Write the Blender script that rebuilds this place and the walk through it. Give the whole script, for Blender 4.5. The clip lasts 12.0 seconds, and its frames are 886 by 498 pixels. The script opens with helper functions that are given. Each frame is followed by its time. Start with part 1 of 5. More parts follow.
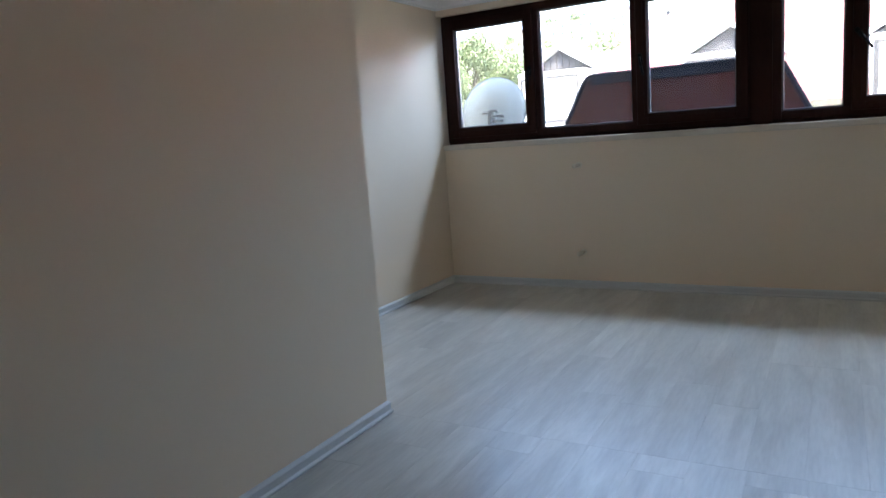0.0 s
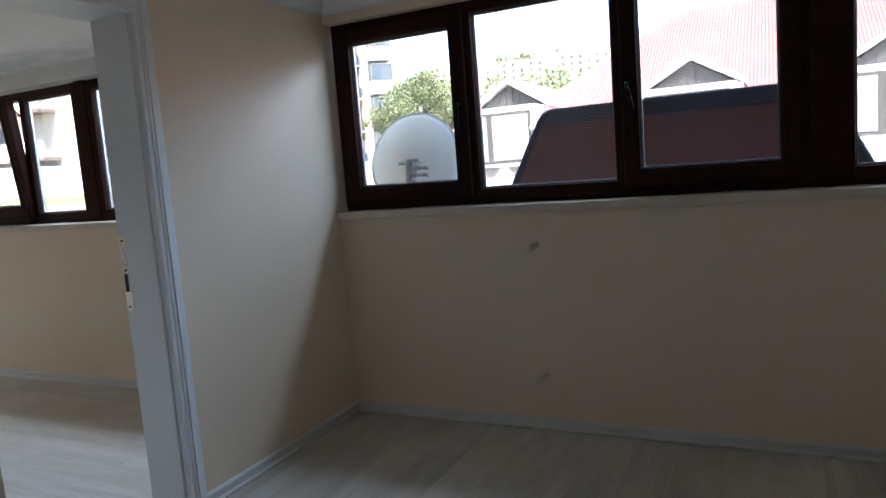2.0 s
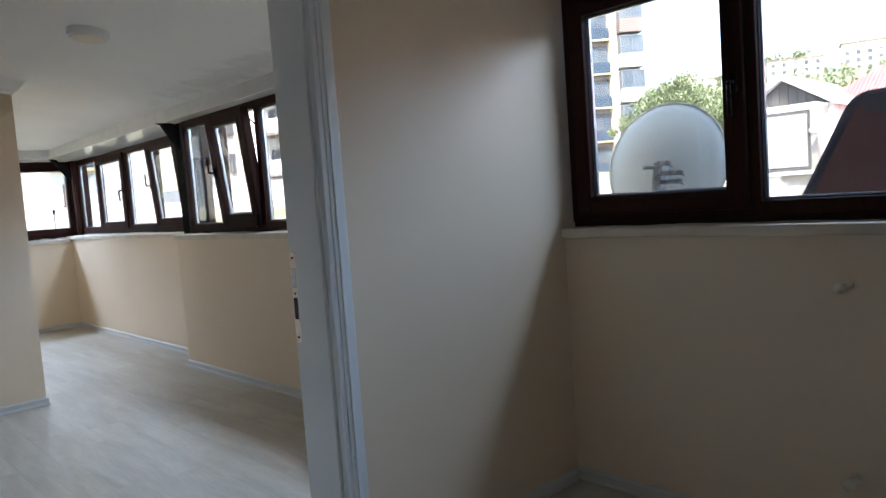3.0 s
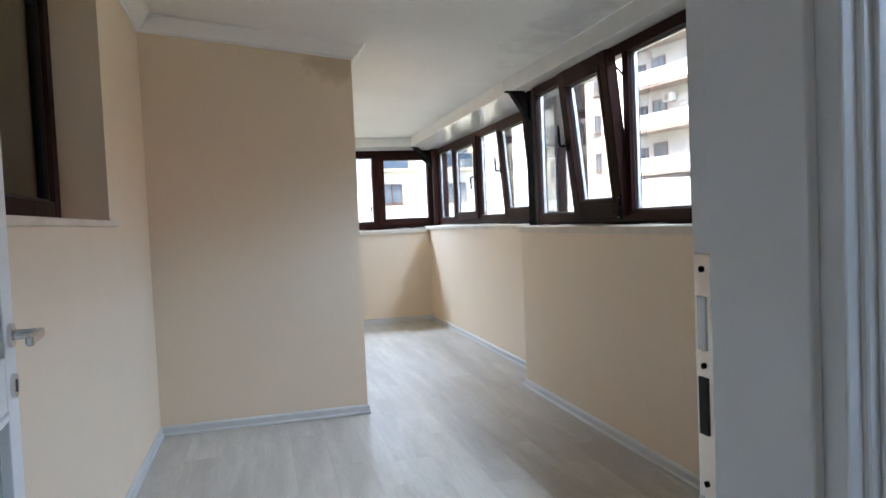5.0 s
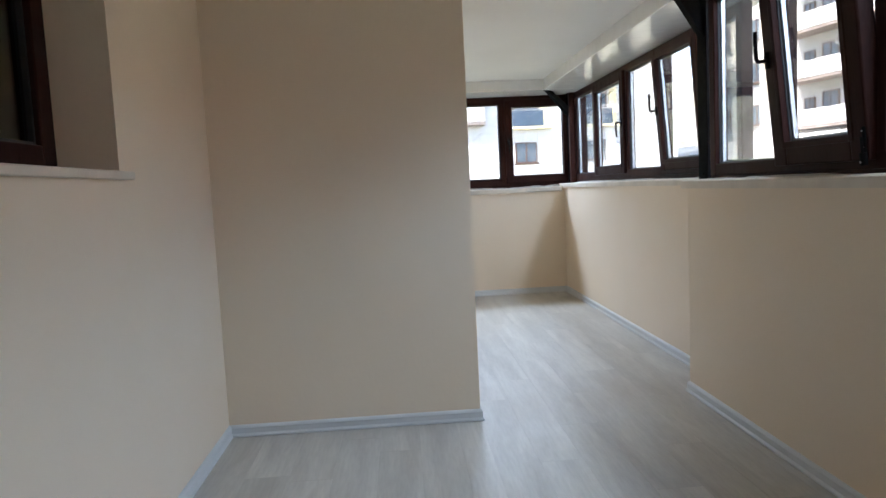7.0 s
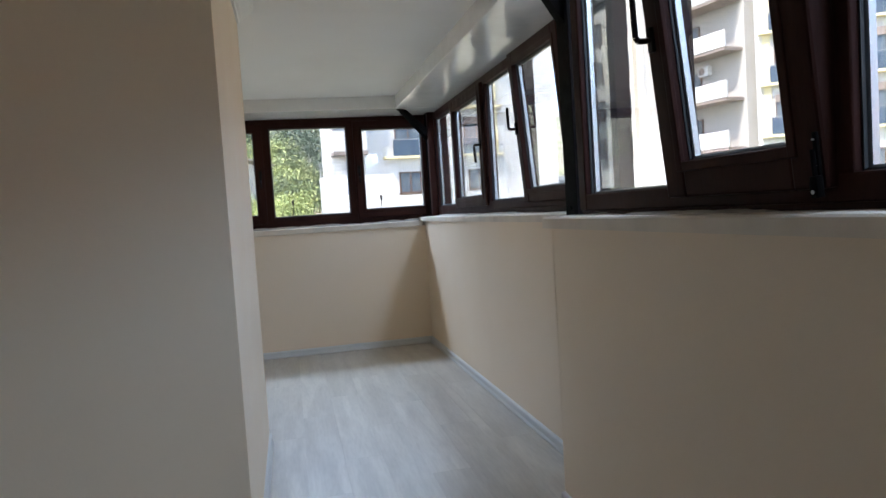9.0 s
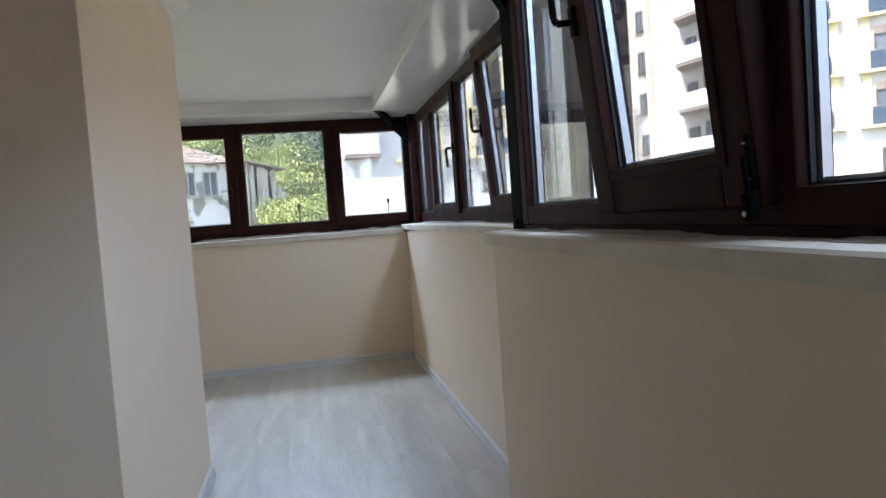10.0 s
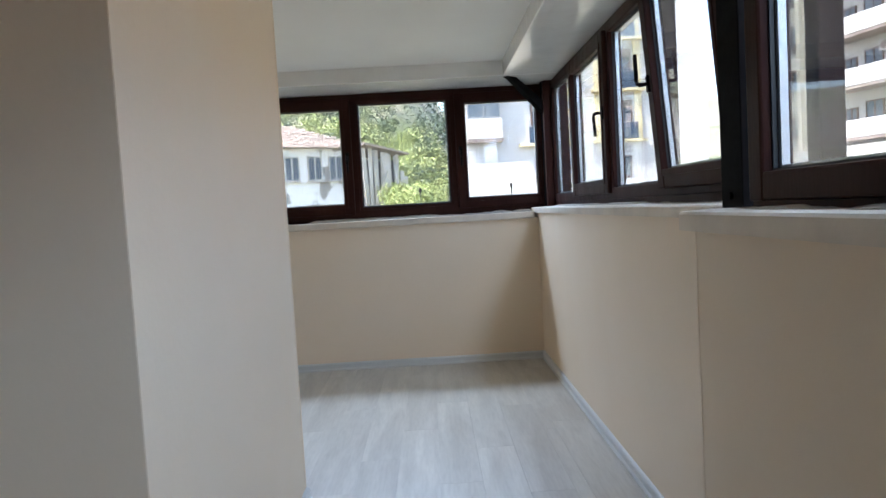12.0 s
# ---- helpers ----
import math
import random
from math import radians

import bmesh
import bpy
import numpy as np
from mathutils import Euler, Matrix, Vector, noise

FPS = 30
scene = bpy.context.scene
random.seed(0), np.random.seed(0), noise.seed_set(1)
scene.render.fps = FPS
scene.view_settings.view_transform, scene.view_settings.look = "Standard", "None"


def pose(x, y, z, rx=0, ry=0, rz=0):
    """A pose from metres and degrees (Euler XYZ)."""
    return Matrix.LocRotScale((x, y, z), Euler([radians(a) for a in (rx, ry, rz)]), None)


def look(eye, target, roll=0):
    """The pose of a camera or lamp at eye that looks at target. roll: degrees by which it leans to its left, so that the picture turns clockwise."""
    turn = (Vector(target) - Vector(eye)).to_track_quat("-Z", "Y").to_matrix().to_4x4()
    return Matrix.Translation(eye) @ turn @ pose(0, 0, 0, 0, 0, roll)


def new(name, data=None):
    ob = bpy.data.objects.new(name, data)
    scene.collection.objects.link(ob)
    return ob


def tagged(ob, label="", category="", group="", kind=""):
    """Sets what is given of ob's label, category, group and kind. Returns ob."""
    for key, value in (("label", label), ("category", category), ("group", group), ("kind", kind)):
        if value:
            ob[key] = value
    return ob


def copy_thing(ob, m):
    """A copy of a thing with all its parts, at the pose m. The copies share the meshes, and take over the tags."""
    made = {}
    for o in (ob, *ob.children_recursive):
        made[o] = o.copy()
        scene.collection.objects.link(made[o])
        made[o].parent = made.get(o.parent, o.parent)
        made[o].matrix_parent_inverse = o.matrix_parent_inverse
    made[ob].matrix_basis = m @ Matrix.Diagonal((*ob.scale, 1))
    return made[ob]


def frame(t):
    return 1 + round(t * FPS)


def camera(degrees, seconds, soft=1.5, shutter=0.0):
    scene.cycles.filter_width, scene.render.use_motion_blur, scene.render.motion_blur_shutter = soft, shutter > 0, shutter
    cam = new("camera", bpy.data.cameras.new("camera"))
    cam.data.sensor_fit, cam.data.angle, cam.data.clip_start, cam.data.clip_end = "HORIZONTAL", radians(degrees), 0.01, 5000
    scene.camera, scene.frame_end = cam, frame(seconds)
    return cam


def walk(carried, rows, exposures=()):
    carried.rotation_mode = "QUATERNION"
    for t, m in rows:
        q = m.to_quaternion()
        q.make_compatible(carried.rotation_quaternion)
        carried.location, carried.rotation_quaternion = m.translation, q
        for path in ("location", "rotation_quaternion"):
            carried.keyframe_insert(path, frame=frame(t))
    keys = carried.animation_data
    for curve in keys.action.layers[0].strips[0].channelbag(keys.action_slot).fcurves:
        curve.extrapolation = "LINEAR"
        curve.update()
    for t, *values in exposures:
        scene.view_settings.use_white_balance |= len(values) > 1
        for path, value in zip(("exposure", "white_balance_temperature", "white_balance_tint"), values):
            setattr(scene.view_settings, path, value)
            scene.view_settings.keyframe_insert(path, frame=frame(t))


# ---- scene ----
cam = camera(65.4, 12.0)
PATH = [
    (0, (0.54, 0.227, 1.253), (-0.446, 1.937, 0.931), -4.2),
    (0.5, (0.335, 0.666, 1.264), (-0.604, 2.405, 0.954), -4.5),
    (1, (0.255, 1.19, 1.297), (-0.604, 2.97, 0.994), -4.6),
    (1.5, (0.079, 1.683, 1.36), (-0.753, 3.48, 1.081), -4.2),
    (2, (-0.081, 2.056, 1.377), (-0.952, 3.841, 1.146), -4.4),
    (2.5, (-0.202, 2.453, 1.355), (-1.381, 4.06, 1.181), -4.4),
    (3, (-0.453, 2.77, 1.351), (-1.888, 4.155, 1.203), -4.1),
    (3.5, (-0.673, 3.042, 1.345), (-2.289, 4.213, 1.216), -3.9),
    (3.7, (-0.76, 3.167, 1.332), (-2.463, 4.208, 1.215), -3.8),
    (5.3, (-1.978, 3.525, 1.249), (-3.939, 3.913, 1.164), -2.4),
    (5.5, (-2.094, 3.533, 1.247), (-4.07, 3.828, 1.158), -2.4),
    (6, (-2.4, 3.552, 1.26), (-4.392, 3.689, 1.144), -2.5),
    (6.5, (-2.561, 3.625, 1.237), (-4.553, 3.725, 1.093), -2.8),
    (7, (-2.814, 3.776, 1.217), (-4.802, 3.892, 1.039), -2.8),
    (7.2, (-2.898, 3.817, 1.215), (-4.885, 3.956, 1.034), -2.8),
    (8.8, (-3.816, 4.268, 1.232), (-5.767, 4.696, 1.118), -3.7),
    (9, (-3.916, 4.328, 1.244), (-5.867, 4.757, 1.133), -3.7),
    (9.5, (-4.08, 4.518, 1.256), (-6.03, 4.948, 1.149), -3.7),
    (10, (-4.184, 4.723, 1.266), (-6.146, 5.099, 1.164), -4.1),
    (10.5, (-4.252, 4.795, 1.28), (-6.239, 5.004, 1.192), -3.7),
    (11, (-4.353, 4.778, 1.257), (-6.348, 4.882, 1.173), -3.4),
    (11.5, (-4.608, 4.723, 1.272), (-6.604, 4.77, 1.179), -3.4),
    (12, (-4.924, 4.737, 1.231), (-6.92, 4.768, 1.113), -3.3),
]
walk(cam, [(t, look(eye, target, roll)) for t, eye, target, roll in PATH], [(0.0, 4.7, 6500, 18), (0.8, 4.1, 6650, 18), (1.5, 3.86, 6750, 18.5), (2.5, 3.88, 6800, 19.5), (3.2, 3.68, 6800, 18), (5.5, 4.2, 6850, 20), (6.5, 3.84, 6800, 19), (7.2, 3.78, 6800, 18.5), (9.0, 3.2, 6650, 18.5), (10.5, 3.32, 6600, 19.5), (11.0, 3.48, 6600, 20), (12.0, 3.37, 6600, 18.5)])

# ---- world and light ----
world = bpy.data.worlds.new("sky")
scene.world = world
world.use_nodes = True
wn = world.node_tree
sky = wn.nodes.new("ShaderNodeTexSky")
sky.sky_type = "NISHITA"
sky.sun_disc = False
sky.sun_elevation = radians(52)
sky.sun_rotation = radians(145)
sky.air_density, sky.dust_density, sky.ozone_density = 1.0, 1.2, 1.5
wn.links.new(sky.outputs[0], wn.nodes["Background"].inputs[0])
wn.nodes["Background"].inputs[1].default_value = 0.15
sun = new("sun", bpy.data.lights.new("sun", "SUN"))
sun.data.energy = 2.0
sun.data.angle = radians(2.0)
sun.data.color = (1.0, 0.96, 0.9)
sun.matrix_world = look((0, 0, 30), (-12.0, 17.2, 0))


# the sky's light that comes in under the eaves, at the heads of the window openings
OPEN_SKY, TOWN_SKY = (0.45, 0.685, 1.0), (0.52, 0.735, 1.0)
for name, centre, aim, length, height, watts, tone in (("sky_light_a", (-0.05, 6.25, 2.51), (-0.05, 5.25, 1.97), 4.7, 0.3, 5.4, OPEN_SKY), ("sky_light_b", (-4.5, 6.1, 2.48), (-4.5, 5.1, 1.94), 3.8, 0.32, 8.8, TOWN_SKY),
                                                 ("sky_light_e", (-8.5, 6.12, 2.5), (-8.5, 5.12, 1.9), 3.8, 0.4, 8.5, TOWN_SKY), ("sky_light_end", (-11.2, 4.0, 2.44), (-10.2, 4.0, 1.9), 3.4, 0.32, 14.0, TOWN_SKY)):
    area = new(name, bpy.data.lights.new(name, "AREA"))
    area.data.shape, area.data.size, area.data.size_y = "RECTANGLE", length, height
    area.data.energy, area.data.color = watts, tone
    area.matrix_world = look(centre, aim)


# ---- materials ----
def rgb(c):
    return (*c, 1.0)


def material(name, color, rough=0.6, metal=0.0, spots=None, spot_scale=3.0, spot_amount=0.3, grain=0.0, grain_scale=120.0,
             bump=0.0, bump_scale=60.0, stretch=(1, 1, 1), coat=0.0, spec=0.5, rand=0.0, edge=(0.42, 0.68)):
    """A principled material with large stains, fine grain and relief, in metres."""
    m = bpy.data.materials.new(name)
    m.use_nodes = True
    nt = m.node_tree
    b = nt.nodes["Principled BSDF"]
    b.inputs["Roughness"].default_value = rough
    b.inputs["Metallic"].default_value = metal
    b.inputs["Coat Weight"].default_value = coat
    b.inputs["Specular IOR Level"].default_value = spec
    geo = nt.nodes.new("ShaderNodeNewGeometry")
    mp = nt.nodes.new("ShaderNodeVectorMath")
    mp.operation = "MULTIPLY"
    mp.inputs[1].default_value = stretch
    nt.links.new(geo.outputs["Position"], mp.inputs[0])

    def noise_at(scale, detail=4.0):
        n = nt.nodes.new("ShaderNodeTexNoise")
        n.inputs["Scale"].default_value = scale
        n.inputs["Detail"].default_value = detail
        nt.links.new(mp.outputs[0], n.inputs["Vector"])
        return n.outputs["Fac"]

    def mix(a, bcol, fac, mode="MIX"):
        x = nt.nodes.new("ShaderNodeMix")
        x.data_type, x.blend_type = "RGBA", mode
        for sock, val in ((x.inputs[6], a), (x.inputs[7], bcol)):
            if isinstance(val, tuple):
                sock.default_value = val
            else:
                nt.links.new(val, sock)
        nt.links.new(fac, x.inputs[0])
        return x.outputs[2]

    def ramp(src, lo, hi, amount=1.0):
        r = nt.nodes.new("ShaderNodeMapRange")
        r.inputs[1].default_value, r.inputs[2].default_value, r.inputs[4].default_value = lo, hi, amount
        nt.links.new(src, r.inputs[0])
        return r.outputs[0]

    col = rgb(color)
    if spots is not None:
        col = mix(col, rgb(spots), ramp(noise_at(spot_scale, 5.0), edge[0], edge[1], spot_amount))
    if grain:
        col = mix(col, rgb(tuple(c * 0.55 for c in color)), ramp(noise_at(grain_scale, 3.0), 0.45, 0.75, grain))
    if rand:
        oi = nt.nodes.new("ShaderNodeObjectInfo")
        col = mix(col, rgb(tuple(c * 0.6 for c in color)), ramp(oi.outputs["Random"], 0.0, 1.0, rand))
    if isinstance(col, tuple):
        b.inputs["Base Color"].default_value = col
    else:
        nt.links.new(col, b.inputs["Base Color"])
    rr = ramp(noise_at(spot_scale * 2.3, 3.0), 0.3, 0.7, 1.0)
    rm = nt.nodes.new("ShaderNodeMapRange")
    rm.inputs[3].default_value, rm.inputs[4].default_value = rough * 0.85, min(1.0, rough * 1.15)
    nt.links.new(rr, rm.inputs[0])
    nt.links.new(rm.outputs[0], b.inputs["Roughness"])
    if bump:
        bp = nt.nodes.new("ShaderNodeBump")
        bp.inputs["Strength"].default_value = 1.0
        bp.inputs["Distance"].default_value = bump
        nt.links.new(noise_at(bump_scale, 4.0), bp.inputs["Height"])
        nt.links.new(bp.outputs[0], b.inputs["Normal"])
    return m


def stained(m, centre, size, tint):
    """Adds a tinted patch of its own ragged outline to a paint, about a place: brown for the wall's water stain, grey
    for the ceiling.
    """
    nt = m.node_tree
    b = nt.nodes["Principled BSDF"]
    src = b.inputs["Base Color"].links[0].from_socket
    geo = nt.nodes.new("ShaderNodeNewGeometry")
    sub = nt.nodes.new("ShaderNodeVectorMath")
    sub.operation = "SUBTRACT"
    sub.inputs[1].default_value = centre
    nt.links.new(geo.outputs["Position"], sub.inputs[0])
    div = nt.nodes.new("ShaderNodeVectorMath")
    div.operation = "DIVIDE"
    div.inputs[1].default_value = size
    nt.links.new(sub.outputs[0], div.inputs[0])
    ln = nt.nodes.new("ShaderNodeVectorMath")
    ln.operation = "LENGTH"
    nt.links.new(div.outputs[0], ln.inputs[0])
    nz = nt.nodes.new("ShaderNodeTexNoise")
    nz.inputs["Scale"].default_value, nz.inputs["Detail"].default_value = 7.0, 6.0
    nt.links.new(geo.outputs["Position"], nz.inputs["Vector"])
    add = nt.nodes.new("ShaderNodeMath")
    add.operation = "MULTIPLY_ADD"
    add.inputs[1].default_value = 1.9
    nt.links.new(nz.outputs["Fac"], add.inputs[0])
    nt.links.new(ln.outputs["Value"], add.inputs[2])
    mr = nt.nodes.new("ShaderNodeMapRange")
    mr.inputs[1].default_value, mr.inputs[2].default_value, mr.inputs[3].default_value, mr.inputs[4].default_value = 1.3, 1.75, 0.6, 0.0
    nt.links.new(add.outputs[0], mr.inputs[0])
    mx = nt.nodes.new("ShaderNodeMix")
    mx.data_type = "RGBA"
    mx.inputs[7].default_value = rgb(tint)
    nt.links.new(src, mx.inputs[6])
    nt.links.new(mr.outputs[0], mx.inputs[0])
    nt.links.new(mx.outputs[2], b.inputs["Base Color"])
    return m


CREAM = material("cream wall paint", (0.805, 0.65, 0.482), 0.55, spots=(0.77, 0.61, 0.438), spot_scale=1.4, spot_amount=0.35, bump=0.0006, bump_scale=45)
STAINED = stained(material("cream wall paint with a water stain", (0.805, 0.65, 0.482), 0.55, spots=(0.77, 0.61, 0.438), spot_scale=1.4, spot_amount=0.35, bump=0.0006, bump_scale=45),
                  (-6.3, 3.99, 2.3), (0.5, 0.24, 0.17), (0.5, 0.36, 0.22))
WHITE = material("white ceiling paint", (0.84, 0.83, 0.8), 0.7, spots=(0.72, 0.705, 0.67), spot_scale=1.1, spot_amount=0.35, bump=0.0006, bump_scale=30)
CEILING = stained(material("white ceiling paint with grey smudges", (0.84, 0.83, 0.8), 0.7, spots=(0.72, 0.705, 0.67), spot_scale=1.1, spot_amount=0.35, bump=0.0006, bump_scale=30),
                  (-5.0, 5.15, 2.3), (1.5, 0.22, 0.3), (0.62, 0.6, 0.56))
GLOSSWHITE = material("glossy white lacquered board", (0.8, 0.79, 0.76), 0.16, spots=(0.7, 0.69, 0.66), spot_scale=7, spot_amount=0.4, bump=0.002, bump_scale=9)
TRIM = material("white door lacquer", (0.78, 0.79, 0.78), 0.35, spots=(0.72, 0.73, 0.72), spot_scale=2.5, spot_amount=0.3, bump=0.0002, bump_scale=80)
SILL = material("cream painted sill", (0.7, 0.6, 0.48), 0.6, spots=(0.52, 0.44, 0.35), spot_scale=6, spot_amount=0.45, bump=0.0008, bump_scale=40)
MORTAR = material("rough pale mortar", (0.44, 0.39, 0.33), 0.85, spots=(0.42, 0.36, 0.3), spot_scale=14, spot_amount=0.6, bump=0.003, bump_scale=60)
SKIRT = material("pale grey skirting", (0.6, 0.595, 0.57), 0.4, spots=(0.5, 0.5, 0.48), spot_scale=1.5, spot_amount=0.1)
PVC = material("dark brown foiled pvc", (0.034, 0.0125, 0.0095), 0.42, spots=(0.05, 0.022, 0.017), spot_scale=5, spot_amount=0.5, grain=0.5, grain_scale=90, bump=0.0003, bump_scale=140, stretch=(1, 1, 0.15), spec=0.045)
STEEL = material("black painted steel", (0.0065, 0.006, 0.006), 0.5, spots=(0.012, 0.01, 0.009), spot_scale=12, spot_amount=0.4, bump=0.0004, bump_scale=50, spec=0.012)
RUBBER = material("black rubber gasket", (0.015, 0.015, 0.015), 0.6)
SPACER = material("aluminium spacer bar", (0.75, 0.76, 0.77), 0.35, metal=0.6)
HANDLE = material("dark brown handle lacquer", (0.01, 0.008, 0.008), 0.45, spec=0.05)
CHROME = material("brushed chrome", (0.7, 0.68, 0.65), 0.18, metal=1.0)
ZINC_PIN = material("dull zinc pin", (0.4, 0.39, 0.38), 0.4, metal=1.0)
PLASTIC = material("cream plastic", (0.78, 0.69, 0.55), 0.5, spec=0.2)
# low albedo puts the inner room's lack of light into the plaster colour
DARK = material("dark plaster with shade in its colour", (0.17, 0.13, 0.095), 0.8, spots=(0.13, 0.1, 0.07), spot_scale=2, spot_amount=0.5)
BLACK = material("dark void", (0.012, 0.012, 0.012), 0.7)


def glass_material(name, tint=(0.63, 0.65, 0.645), gloss=1.0, dust=0.0):
    m = bpy.data.materials.new(name)
    m.use_nodes = True
    nt = m.node_tree
    nt.nodes.remove(nt.nodes["Principled BSDF"])
    out = nt.nodes["Material Output"]
    tr = nt.nodes.new("ShaderNodeBsdfTransparent")
    tr.inputs[0].default_value = rgb(tint)
    gl = nt.nodes.new("ShaderNodeBsdfGlossy")
    gl.inputs["Roughness"].default_value = 0.02
    gl.inputs["Color"].default_value = (gloss, gloss, gloss, 1)
    fr = nt.nodes.new("ShaderNodeLayerWeight")
    pw = nt.nodes.new("ShaderNodeMath")
    pw.operation = "POWER"
    pw.inputs[1].default_value = 4.0
    nt.links.new(fr.outputs["Facing"], pw.inputs[0])
    ad = nt.nodes.new("ShaderNodeMath")
    ad.operation = "MULTIPLY_ADD"
    ad.inputs[1].default_value, ad.inputs[2].default_value = 0.75, 0.035
    nt.links.new(pw.outputs[0], ad.inputs[0])
    mx = nt.nodes.new("ShaderNodeMixShader")
    nt.links.new(ad.outputs[0], mx.inputs[0])
    nt.links.new(tr.outputs[0], mx.inputs[1])
    nt.links.new(gl.outputs[0], mx.inputs[2])
    if dust:
        # thin film of dust and dried drops that scatters daylight; it also stands in for the haze outside
        geo = nt.nodes.new("ShaderNodeNewGeometry")
        film = nt.nodes.new("ShaderNodeBsdfTranslucent")
        film.inputs[0].default_value = (0.8, 0.82, 0.84, 1)
        n1 = nt.nodes.new("ShaderNodeTexNoise")
        n1.inputs["Scale"].default_value, n1.inputs["Detail"].default_value = 2.5, 5.0
        n2 = nt.nodes.new("ShaderNodeTexNoise")
        n2.inputs["Scale"].default_value, n2.inputs["Detail"].default_value = 55.0, 1.0
        r1 = nt.nodes.new("ShaderNodeMapRange")
        r1.inputs[1].default_value, r1.inputs[2].default_value, r1.inputs[3].default_value, r1.inputs[4].default_value = 0.3, 0.75, dust * 0.5, dust * 1.5
        r2 = nt.nodes.new("ShaderNodeMapRange")
        r2.inputs[1].default_value, r2.inputs[2].default_value, r2.inputs[4].default_value = 0.76, 0.8, 0.05
        sm = nt.nodes.new("ShaderNodeMath")
        for n, r in ((n1, r1), (n2, r2)):
            nt.links.new(geo.outputs["Position"], n.inputs["Vector"])
            nt.links.new(n.outputs["Fac"], r.inputs[0])
        nt.links.new(r1.outputs[0], sm.inputs[0])
        nt.links.new(r2.outputs[0], sm.inputs[1])
        mf = nt.nodes.new("ShaderNodeMixShader")
        nt.links.new(sm.outputs[0], mf.inputs[0])
        nt.links.new(mx.outputs[0], mf.inputs[1])
        nt.links.new(film.outputs[0], mf.inputs[2])
        mx = mf
    nt.links.new(mx.outputs[0], out.inputs[0])
    return m


GLASS = glass_material("clear window glass with dust and haze", dust=0.005)
FROSTED = material("frosted grey-green glass", (0.32, 0.35, 0.33), 0.3, spots=(0.29, 0.32, 0.3), spot_scale=1.2, spot_amount=0.4)
DUSTY = glass_material("dusty glass", (0.82, 0.83, 0.78))


def laminate_material(name, along):
    """Whitewashed oak laminate with its grain along an axis; boards vary by object."""
    m = bpy.data.materials.new(name)
    m.use_nodes = True
    nt = m.node_tree
    b = nt.nodes["Principled BSDF"]
    geo = nt.nodes.new("ShaderNodeNewGeometry")
    oi = nt.nodes.new("ShaderNodeObjectInfo")
    off = nt.nodes.new("ShaderNodeVectorMath")
    off.operation = "MULTIPLY_ADD"
    comb = nt.nodes.new("ShaderNodeCombineXYZ")
    for i in range(3):
        nt.links.new(oi.outputs["Random"], comb.inputs[i])
    off.inputs[1].default_value = (37.0, 51.0, 0.0)
    nt.links.new(comb.outputs[0], off.inputs[0])
    nt.links.new(geo.outputs["Position"], off.inputs[2])
    st = nt.nodes.new("ShaderNodeVectorMath")
    st.operation = "MULTIPLY"
    st.inputs[1].default_value = along
    nt.links.new(off.outputs[0], st.inputs[0])
    n1 = nt.nodes.new("ShaderNodeTexNoise")
    n1.inputs["Scale"].default_value, n1.inputs["Detail"].default_value, n1.inputs["Distortion"].default_value = 9.0, 6.0, 0.6
    n2 = nt.nodes.new("ShaderNodeTexNoise")
    n2.inputs["Scale"].default_value, n2.inputs["Detail"].default_value = 70.0, 4.0
    nt.links.new(st.outputs[0], n1.inputs["Vector"])
    nt.links.new(st.outputs[0], n2.inputs["Vector"])
    r1 = nt.nodes.new("ShaderNodeValToRGB")
    r1.color_ramp.elements[0].position, r1.color_ramp.elements[0].color = 0.3, (0.455, 0.418, 0.358, 1)
    r1.color_ramp.elements[1].position, r1.color_ramp.elements[1].color = 0.72, (0.63, 0.592, 0.515, 1)
    nt.links.new(n1.outputs["Fac"], r1.inputs[0])
    mx = nt.nodes.new("ShaderNodeMix")
    mx.data_type, mx.blend_type = "RGBA", "MULTIPLY"
    mx.inputs[0].default_value = 0.3
    r2 = nt.nodes.new("ShaderNodeValToRGB")
    r2.color_ramp.elements[0].position, r2.color_ramp.elements[0].color = 0.35, (0.72, 0.7, 0.68, 1)
    r2.color_ramp.elements[1].position, r2.color_ramp.elements[1].color = 0.6, (1, 1, 1, 1)
    nt.links.new(n2.outputs["Fac"], r2.inputs[0])
    nt.links.new(r1.outputs[0], mx.inputs[6])
    nt.links.new(r2.outputs[0], mx.inputs[7])
    hs = nt.nodes.new("ShaderNodeHueSaturation")
    mr = nt.nodes.new("ShaderNodeMapRange")
    mr.inputs[3].default_value, mr.inputs[4].default_value = 0.965, 1.03
    nt.links.new(oi.outputs["Random"], mr.inputs[0])
    nt.links.new(mr.outputs[0], hs.inputs["Value"])
    nt.links.new(mx.outputs[2], hs.inputs["Color"])
    # trodden tan dust in broad patches
    n3 = nt.nodes.new("ShaderNodeTexNoise")
    n3.inputs["Scale"].default_value, n3.inputs["Detail"].default_value = 1.3, 5.0
    nt.links.new(geo.outputs["Position"], n3.inputs["Vector"])
    r3 = nt.nodes.new("ShaderNodeMapRange")
    r3.inputs[1].default_value, r3.inputs[2].default_value, r3.inputs[4].default_value = 0.5, 0.72, 0.3
    nt.links.new(n3.outputs["Fac"], r3.inputs[0])
    dm = nt.nodes.new("ShaderNodeMix")
    dm.data_type = "RGBA"
    dm.inputs[7].default_value = (0.38, 0.31, 0.24, 1)
    nt.links.new(r3.outputs[0], dm.inputs[0])
    nt.links.new(hs.outputs[0], dm.inputs[6])
